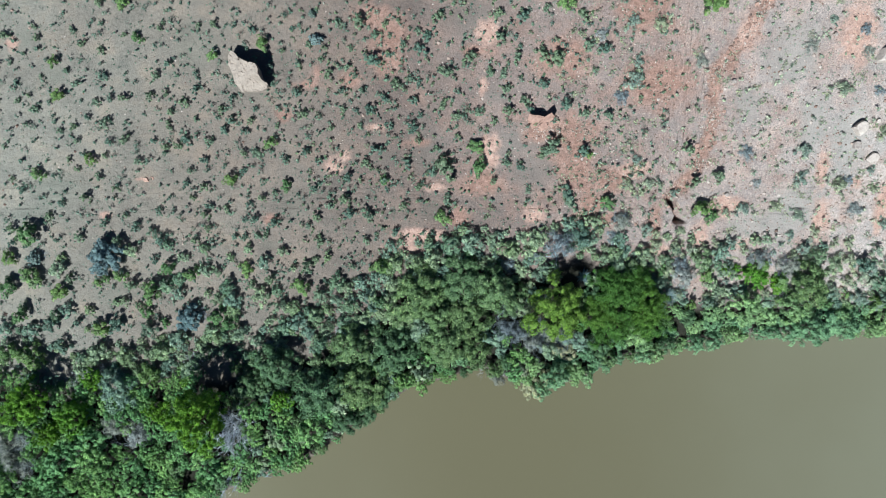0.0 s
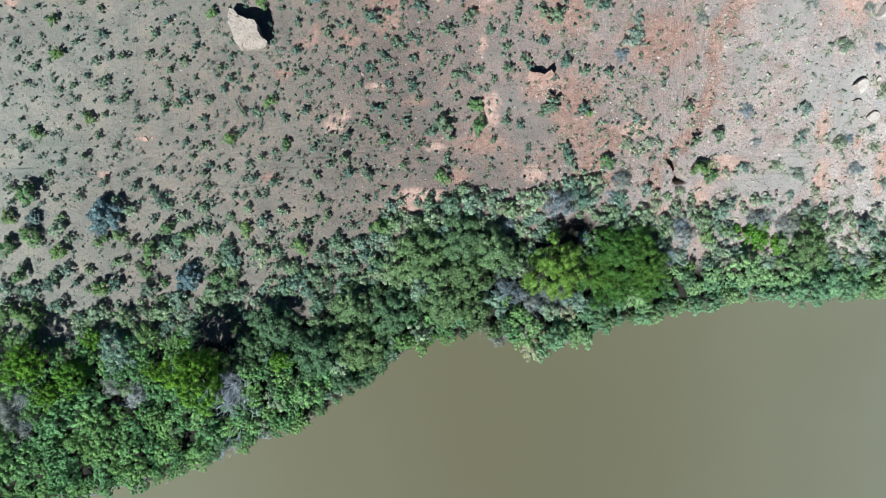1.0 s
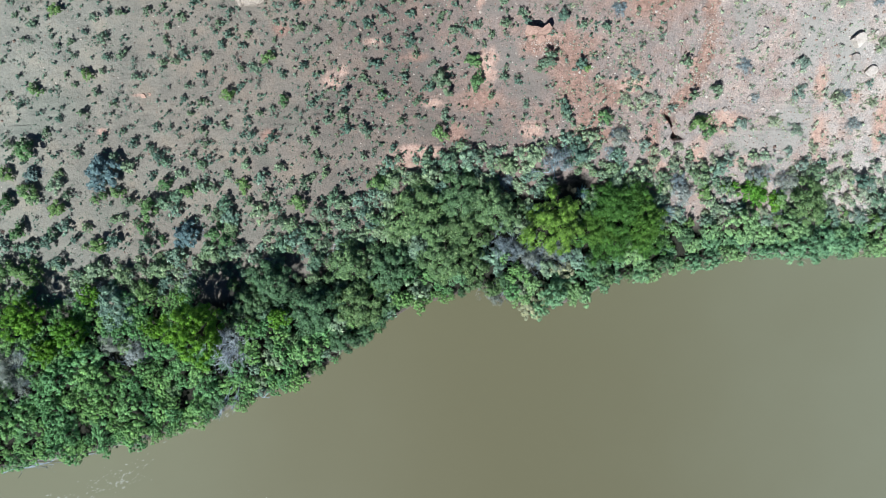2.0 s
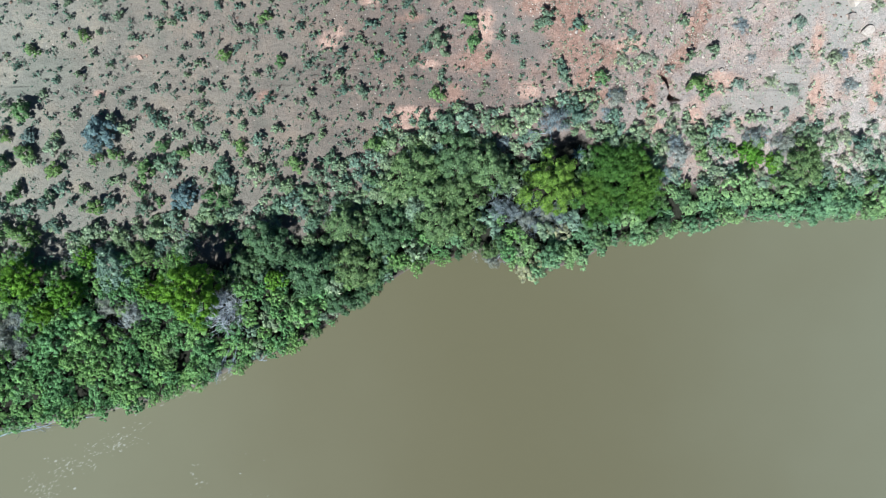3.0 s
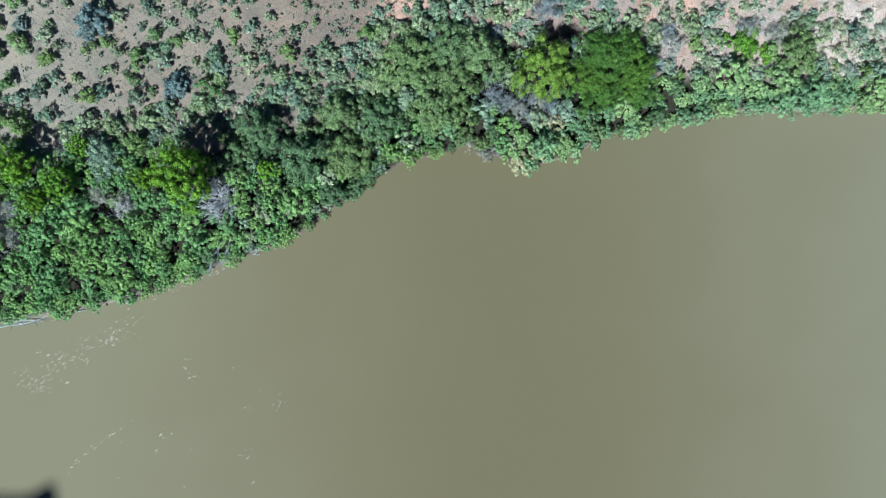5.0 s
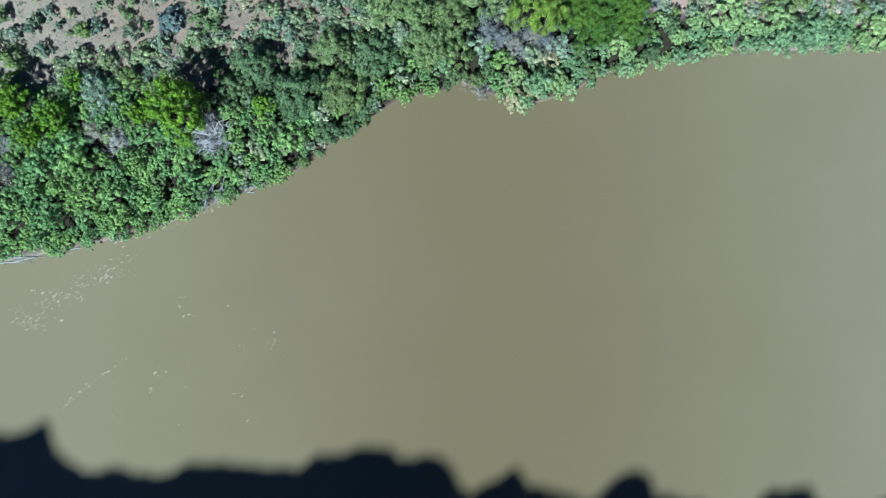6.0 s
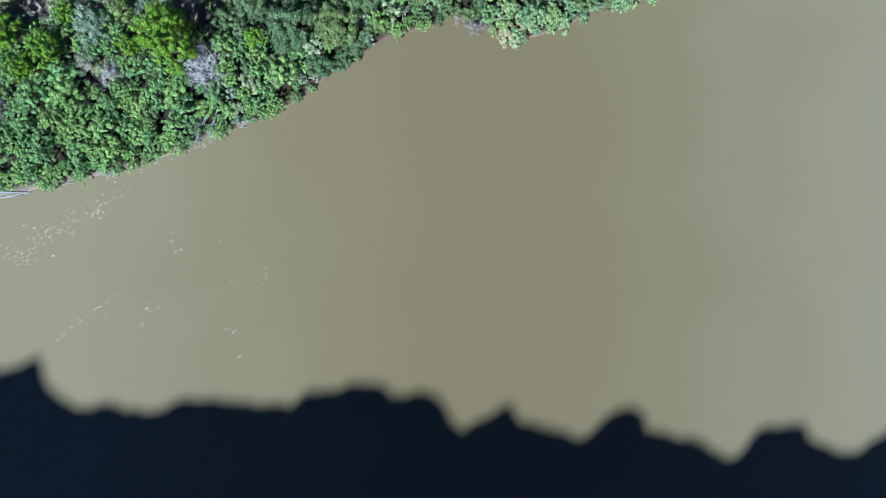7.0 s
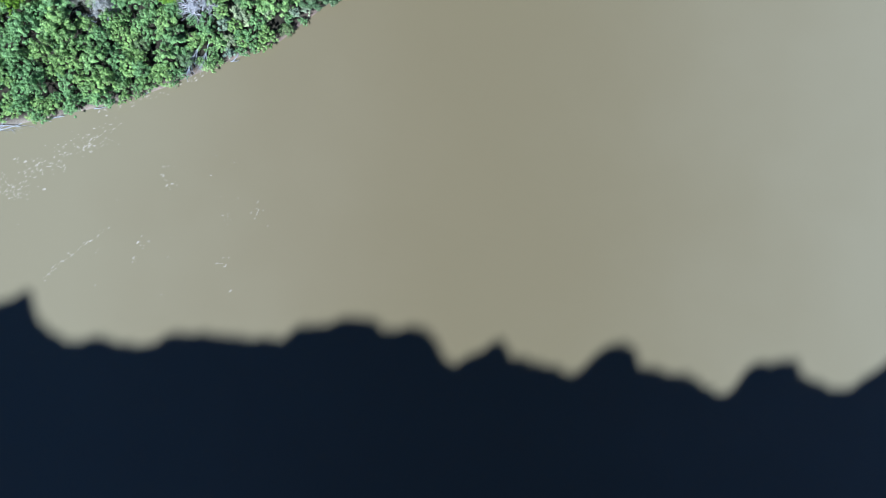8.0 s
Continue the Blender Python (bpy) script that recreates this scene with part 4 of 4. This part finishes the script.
def grey_belt():
    """The open belt of pale bushes between slope and willows, and along the thicket's upper edge."""
    rng = np.random.default_rng(17)
    taken = HOLLOWS + [(x, y, r * 0.7) for x, y, r in dead_places + twig_fans + lime_places + twiggy_places]
    for _ in range(1900):
        x = rng.uniform(-43, 43)
        top = np.interp(x, [p[0] for p in THICKET_TOP], [p[1] for p in THICKET_TOP])
        y, r = top + (rng.random() ** 1.5) * (4.8 if x > 16 else 2.6 if x > -2 else 3.4) - 0.4, rng.uniform(0.25, 0.65 if x > -2 else 0.56)
        if any((x - a) ** 2 + (y - b) ** 2 < (0.8 * (r + c)) ** 2 for a, b, c in taken) or rng.random() < 0.25:
            continue
        taken.append((x, y, r))
        if x > 15 and rng.random() < 0.72:
            set_out(ash_shrubs, [(x, y, r)], 0.5, "pale bushes above the thicket")
            continue
        set_out(*((small_sage, [(x, y, r)], 0.6) if rng.random() < (0.95 if x > 15 else 0.75 if x > -14 else 0.5) else (bank_bush, [(x, y, r)], 0.9)), "pale bushes above the thicket")


thicket()
set_out(deep_bush, [(-3.4, -11.2, 0.95), (-4.4, -12.0, 0.85), (-2.5, -10.7, 0.8), (-5.4, -12.7, 0.8)], 1.3, "bushes of the riverside thicket")
set_out(willow_bush, [(10.5, -10.3, 0.8), (9.7, -9.4, 0.75)], 1.3, "bushes of the riverside thicket")
grey_belt()


# ---- rocks ----
def rough_rock(name, seed, size, mat, label, category, flat=0.7):
    rng = np.random.default_rng(seed)
    bm = bmesh.new()
    bmesh.ops.create_icosphere(bm, subdivisions=3, radius=1)
    cuts = [(Vector(unit(np.array(w) + rng.normal(size=3) * 0.15)), rng.uniform(0.52, 0.7))
            for w in ((1, 0, 0), (-1, 0, 0), (0, 1, 0), (0, -1, 0), (0, 0, 1))]
    cuts += [(Vector(unit(rng.normal(size=3))), rng.uniform(0.68, 0.85)) for _ in range(5)]
    for v in bm.verts:
        for way, far in cuts:
            over = v.co.dot(way) - far
            if over > 0:
                v.co -= way * over
        v.co *= 1 + 0.05 * noise.noise(v.co * 3 + Vector((seed, 0, 0)))
        v.co = Vector((v.co.x, v.co.y, v.co.z * flat)) * size
    me = bpy.data.meshes.new(name)
    bm.to_mesh(me)
    me.materials.append(mat)
    return tagged(new(name, me), label, category)


stones = kinds(4, lambda k: rough_rock("stone", 130 + k, 0.5, PALE_ROCK, "pale weathered stone lying on the slope", "stone", 1.25))
set_out(stones, [(33.7, 14.7, 0.78), (32.7, 9.5, 0.67), (32.7, 8.2, 0.4), (34.2, 7.2, 0.54), (22.6, 13, 0.24), (14.8, 8.4, 0.18), (20.3, 15.3, 0.2),
    (11.1, 7.2, 0.16), (29.8, 16.3, 0.19), (34.1, 10, 0.2), (24.9, 5.3, 0.18), (26.4, 1.2, 0.23), (26.1, 13.6, 0.17), (28.8, 12.3, 0.18),
    (23, 4.4, 0.23)], 0.5, "stones of the slope", sink=-0.14)

red_stones = kinds(3, lambda k: rough_rock("stone", 160 + k, 0.5, RED_ROCK, "rust-red stone broken from the outcrop", "stone"))
set_out(red_stones, [(7.2, 9.8, 0.36), (8, 9.7, 0.45), (8.6, 9.9, 0.31), (6.9, 10.2, 0.27), (9, 10.1, 0.31), (7.6, 10.2, 0.31), (7.7, 9.5, 0.22), (8.3, 10.2, 0.27),
    (-24.4, 5.7, 0.32), (-23.9, 5.8, 0.21)], 0.5, "stones of the outcrop", sink=0.03)
# broken blocks along the banks of the wash
wash_stones = []
for k in range(46):
    u, side = pick.uniform(0, 7.4), -1 if pick.random() < 0.7 else 1
    wash_stones.append((float(np.interp(u, range(len(GULLY)), [p[0] for p in GULLY])) + side * pick.uniform(0.3, 0.75),
                        float(np.interp(u, range(len(GULLY)), [p[1] for p in GULLY])), pick.uniform(0.08, 0.24)))
set_out(red_stones, wash_stones, 0.5, "stones of the wash", (1.0, 1.8))


def slab(name, ring, middle, mat, label, seed):
    """A leaning block of rock with a high broken edge; ring: x, y and height over the foot."""
    cx, cy = sum(p[0] for p in ring) / len(ring), sum(p[1] for p in ring) / len(ring)
    base = at_ground(cx, cy)
    bm = bmesh.new()
    top = [bm.verts.new((x - cx, y - cy, h)) for x, y, h in ring]
    foot = [bm.verts.new(((x - cx) * 0.95, (y - cy) * 0.95, -0.9)) for x, y, _ in ring]
    mid = bm.verts.new((0, 0, middle))
    for k in range(len(ring)):
        j = (k + 1) % len(ring)
        bm.faces.new((top[k], top[j], mid))
        bm.faces.new((foot[k], foot[j], top[j], top[k]))
    bmesh.ops.subdivide_edges(bm, edges=bm.edges[:], cuts=11, use_grid_fill=True)
    bmesh.ops.triangulate(bm, faces=bm.faces[:])
    for v in bm.verts:
        p = v.co + Vector((seed, 0, 0))
        v.co += Vector((noise.noise(p * 1.1), noise.noise(p * 1.1 + Vector((9, 0, 0))), noise.noise(p * 1.3 + Vector((0, 9, 0))))) * 0.1
        v.co += Vector((noise.noise(p * 2.6), noise.noise(p * 2.6 + Vector((5, 0, 0))), noise.noise(p * 2.6 + Vector((0, 5, 0))))) * 0.08
        v.co.z += 0.1 * noise.noise(p * 5.5) - 0.12 * max(0.0, 1 - abs(noise.noise(p * 0.9 + Vector((3, 3, 3)))) / 0.06)
    bmesh.ops.recalc_face_normals(bm, faces=bm.faces[:])
    me = bpy.data.meshes.new(name)
    bm.to_mesh(me)
    me.materials.append(mat)
    ob = new(name, me)
    ob.location = (cx, cy, base)
    return tagged(ob, label, "boulder")


slab("boulder", [(-16.71, 15.6, 1.3), (-15.66, 14.7, 1.9), (-14.45, 14.28, 2.35), (-14.25, 13.59, 2.3), (-14.05, 13.15, 2), (-13.72, 12.93, 1.3),
    (-13.98, 12.7, 0.4), (-15, 12.58, 0.35), (-16.04, 12.49, 0.35), (-16.52, 13.15, 0.4), (-16.85, 14.11, 0.5), (-17.01, 15.05, 0.7)], 1.5, ROCK, "large pale sandstone boulder with a broken leaning face", 0)
slab("boulder", [(6.77, 10.46, 1), (7.38, 10.34, 1.4), (7.96, 10.28, 1), (8.32, 10.54, 1.5), (8.64, 10.31, 1.1), (8.47, 10.06, 0.5), (7.83, 9.97, 0.3),
    (7.16, 9.88, 0.3), (6.71, 10.13, 0.4)], 0.9, RED_ROCK, "rust-red rock outcrop with an undercut shaded edge", 7)

# ---- loose ground cover ----
def tufts(name, low_x, high_x, n, mat, label):
    rng = np.random.default_rng(n)
    x, y = rng.uniform(low_x, high_x, n), rng.uniform(-20, 27, n)
    keep = y > np.interp(x, [p[0] for p in THICKET_TOP], [p[1] for p in THICKET_TOP]) - 0.5
    clumps = [(a, b, at_ground(a, b) + 0.03, r) for a, b, r in zip(x[keep], y[keep], rng.gamma(2.2, 0.055, n)[keep] + 0.03)]
    v, f = leaves(rng, clumps, 11, 0.05)
    tagged(new(name, mesh_of(name, v, f, mat)), label, "tufts", kind="stuff")


def low_shrubs(name, low_x, high_x, n, mat, label):
    """Dwarf shrubs too small and too many to count, each of a few clumps."""
    rng = np.random.default_rng(n)
    clumps = []
    for _ in range(n):
        x, y = rng.uniform(low_x, high_x), rng.uniform(-16, 28)
        if y < np.interp(x, [p[0] for p in THICKET_TOP], [p[1] for p in THICKET_TOP]) - 0.3:
            continue
        r, z = rng.uniform(0.08, 0.28), at_ground(x, y)
        for _ in range(3):
            a, d = rng.uniform(0, 6.28), r * rng.uniform(0.2, 0.8)
            clumps.append((x + d * math.cos(a), y + d * math.sin(a), z + r * rng.uniform(0.4, 2.2), r * rng.uniform(0.45, 0.7)))
    v, f = leaves(rng, clumps, 20, 0.056)
    tagged(new(name, mesh_of(name, v, f, mat)), label, "scrub", kind="stuff")


def cushions():
    """Flat pale cushion plants of the stony slope."""
    rng = np.random.default_rng(77)
    clumps = []
    for _ in range(230):
        x, y = rng.uniform(9, 43), rng.uniform(-3, 28)
        if y < np.interp(x, [p[0] for p in THICKET_TOP], [p[1] for p in THICKET_TOP]) + 1:
            continue
        r, z = rng.uniform(0.25, 0.6), at_ground(x, y)
        for _ in range(9):
            a, d = rng.uniform(0, 6.28), r * math.sqrt(rng.random())
            clumps.append((x + d * math.cos(a), y + d * math.sin(a), z + rng.uniform(0.0, 0.12), rng.uniform(0.09, 0.16)))
    v, f = leaves(rng, clumps, 16, 0.045)
    tagged(new("cushion_plants", mesh_of("cushion_plants", v, f, ASH)), "flat ash-grey cushion plants among stones", "cushion plants", kind="stuff")


def gravel():
    rng = np.random.default_rng(9)
    shape = np.array([(1, 0, 0), (0, 1, 0), (-1, 0, 0), (0, -1, 0), (0, 0, 0.8), (0, 0, -0.8)])
    tri = np.array([(0, 1, 4), (1, 2, 4), (2, 3, 4), (3, 0, 4), (1, 0, 5), (2, 1, 5), (3, 2, 5), (0, 3, 5)])
    verts, faces = [], []
    for k in range(27000):
        x, y = rng.uniform(-42, 43), rng.uniform(-8, 27)
        if k % 22 == 0:
            u = rng.uniform(0, 7)
            x = np.interp(u, range(len(GULLY)), [p[0] for p in GULLY]) + rng.normal(0, 0.45)
            y = np.interp(u, range(len(GULLY)), [p[1] for p in GULLY])
        if k % 40 == 3:
            x, y = rng.normal(8.0, 0.8), rng.normal(9.6, 0.45)
        if rng.random() > np.clip(0.15 + (x + 8) / 32, 0.1, 1) or y < np.interp(x, [p[0] for p in THICKET_TOP], [p[1] for p in THICKET_TOP]):
            continue
        s = min(0.085, 0.028 + rng.gamma(1.3, 0.025)) * (2.2 if k % 25 == 0 else 1.0)
        a = rng.uniform(0, 6.28)
        p = shape * rng.uniform(0.6, 1.3, (6, 3)) * s
        p = np.stack([p[:, 0] * math.cos(a) - p[:, 1] * math.sin(a), p[:, 0] * math.sin(a) + p[:, 1] * math.cos(a), p[:, 2] * 0.7], 1)
        faces.append(tri + 6 * len(verts))
        verts.append(p + (x, y, at_ground(x, y) + s * 0.2))
    tagged(new("gravel", mesh_of("gravel", np.concatenate(verts), np.concatenate(faces), RUBBLE)),
           "loose pale and rust-red stones on the slope", "gravel", kind="stuff")


tufts("scrub_tufts", -43, 16, 6800, SCRUB, "scattered low grey-green tufts on dry soil")
tufts("pale_tufts", 10, 43, 3600, ASH, "scattered pale blue-grey tufts among stones")
low_shrubs("low_scrub", -43, 18, 2000, SCRUB, "low grey-green dwarf scrub scattered on dry soil")
low_shrubs("dense_scrub", -12, 20, 900, SCRUB, "low grey-green dwarf scrub on rusty soil")
low_shrubs("brown_soil_scrub", -23, 3, 800, SCRUB, "low grey-green dwarf scrub crowding on brown soil")
low_shrubs("pale_scrub", 12, 43, 700, ASH, "low pale grey dwarf scrub among stones")
cushions()
gravel()


# ---- wreckage and foam at the water ----
def log(name, x, y, turn, length, thick, mat, label, seed, forks=5, z=None, spread=1.0):
    """A fallen trunk with broken branches, lying down."""
    rng = np.random.default_rng(seed)
    root = new(name)
    body, twig = ([], []), ([], [])
    p, way, r = np.array((0.0, 0, thick)), np.array((1.0, 0, 0)), thick
    for k in range(6):
        way = unit(way + rng.normal(size=3) * (0.14, 0.14, 0.04))
        q = p + way * length / 6
        tube(*body, p, q, r, r * 0.86, 7)
        for _ in range(forks if k > 1 else 0):
            a, s = p, unit(way + rng.normal(size=3) * (0.5 * spread, 0.6 * spread, 0.35 * spread) + (0, 0, 0.15 * spread))
            w = r * rng.uniform(0.25, 0.5)
            for _ in range(3):
                b = a + s * length * rng.uniform(0.07, 0.16)
                tube(*twig, a, b, w, w * 0.7, 4)
                a, s, w = b, unit(s + rng.normal(size=3) * 0.3), w * 0.7
        p, r = q, r * 0.86
    for part_name, (v, f) in (("trunk", body), ("crown", twig)):
        ob = new(part_name, mesh_of(name + "_" + part_name, v, f, mat))
        ob.parent = root
    root.matrix_world = pose(x, y, at_ground(x, y) + 0.02 if z is None else z, 0, 0, turn)
    return tagged(root, label, "driftwood")


def reeds():
    """Dry and green blades that lean out of the shallows along the bank."""
    rng = np.random.default_rng(91)
    v, f = [], []
    for _ in range(1000):
        x = rng.uniform(14, 42)
        if rng.random() > 0.5 + 0.5 * math.sin(x * 1.3 + 2 * math.sin(x * 0.37)):
            continue
        y = float(shore(x)) - abs(rng.normal(0, 0.22)) + 0.1
        a, h, w = rng.uniform(0, 6.28), rng.uniform(0.15, 0.4), rng.uniform(0.012, 0.025)
        lean = np.array((rng.normal(0, 0.3), -abs(rng.normal(0.25, 0.25)), h))
        base, side = np.array((x, y, -0.05)), np.array((math.cos(a), math.sin(a), 0)) * w
        f.append((len(v), len(v) + 1, len(v) + 2, len(v) + 3))
        v += [base - side, base + side, base + lean + side * 0.4, base + lean - side * 0.4]
    tagged(new("reeds", mesh_of("reeds", v, f, CREAM)), "dry pale reeds along the water's edge", "reeds", kind="stuff")


def foam():
    rng = np.random.default_rng(33)
    verts, faces = [], []
    spots = []
    for _ in range(32):                                    # ragged rafts strung along the current
        u = rng.random()
        x0, y0 = -37 + 11.5 * u + rng.normal(0, 0.5), -32.3 + 6.6 * u + rng.normal(0, 0.7)
        spots += [(x0 + rng.normal(0, 0.55), y0 + rng.normal(0, 0.22) + 0.25 * k / 9) for k in range(rng.integers(4, 14))]
    for x0, y0 in ((-20.5, -30.4), (-20.9, -29.0), (-15.5, -33.2), (-13.2, -32.6), (-23.5, -36.5), (-22.8, -35.2), (-35.2, -30.2), (-16.0, -37.0)):
        spots += [(x0 + rng.normal(0, 0.3), y0 + rng.normal(0, 0.25)) for _ in range(8)]
    spots += [(rng.uniform(-36, -12), rng.uniform(-40, -27)) for _ in range(26)]
    spots += [(-31.5 + 5.6 * u + rng.normal(0, 0.1), -38.7 + 4.6 * u ** 0.8 + rng.normal(0, 0.1)) for u in rng.random(40)]
    spots += [(x, float(shore(x)) - 0.35 + rng.normal(0, 0.16)) for x in rng.uniform(-27, -17, 50)]
    for x, y in spots:
        if y > shore(x) - 0.15:
            continue
        n, s, a = 7, rng.gamma(2, 0.01) + 0.014, rng.uniform(0.2, 0.9)
        first = len(verts)
        for k in range(n):
            w, d = 6.2832 * k / n, s * rng.uniform(0.6, 1.2)
            u, v = d * 2.8 * math.cos(w), d * math.sin(w)
            verts.append((x + u * math.cos(a) - v * math.sin(a), y + u * math.sin(a) + v * math.cos(a), 0.006))
        verts.append((x, y, 0.02))
        faces += [(first + k, first + (k + 1) % n, first + n) for k in range(n)]
    tagged(new("foam_flecks", mesh_of("foam_flecks", verts, faces, FOAM)), "small pale foam flecks drifting on the river", "foam", kind="stuff")


for x, y, turn, length, thick, seed in ((-38.0, -26.3, 19, 5.1, 0.08, 41), (-36.4, -25.5, 22, 3.0, 0.055, 42), (-38.2, -25.9, 14, 2.6, 0.05, 46)):
    log("driftwood", x, y, turn, length, thick, DEAD_WOOD, "grey driftwood trunk stranded on the muddy bank", seed, 2)
log("fallen_tree", -17.5, -17.9, 250, 3.4, 0.065, DEAD_WOOD, "grey dead tree fallen from the bank into the water", 43, 11, 1.0, 0.4)
log("fallen_tree", -17.1, -18.2, 253, 2.6, 0.05, DEAD_WOOD, "grey dead tree fallen from the bank into the water", 44, 10, 0.7, 0.5)
log("fallen_tree", -17.9, -18.1, 255, 2.7, 0.055, DEAD_WOOD, "grey dead tree fallen from the bank into the water", 47, 6, 0.6, 0.5)
log("driftwood", -9.8, -8.3, 25, 2.6, 0.045, DEAD_WOOD, "grey dead branch lying among bushes", 45, 6, 1.2)
for k in range(9):
    x = pick.uniform(-36, -15)
    log("driftwood", x, float(shore(x)) + pick.uniform(-0.25, 0.15), pick.uniform(0, 40), pick.uniform(0.5, 1.3), pick.uniform(0.03, 0.05), DEAD_WOOD,
        "broken driftwood branch at the muddy water's edge", 50 + k, 2, 0.05)
reeds()
foam()

for ob in masters:
    for o in (*ob.children_recursive, ob):
        bpy.data.objects.remove(o)
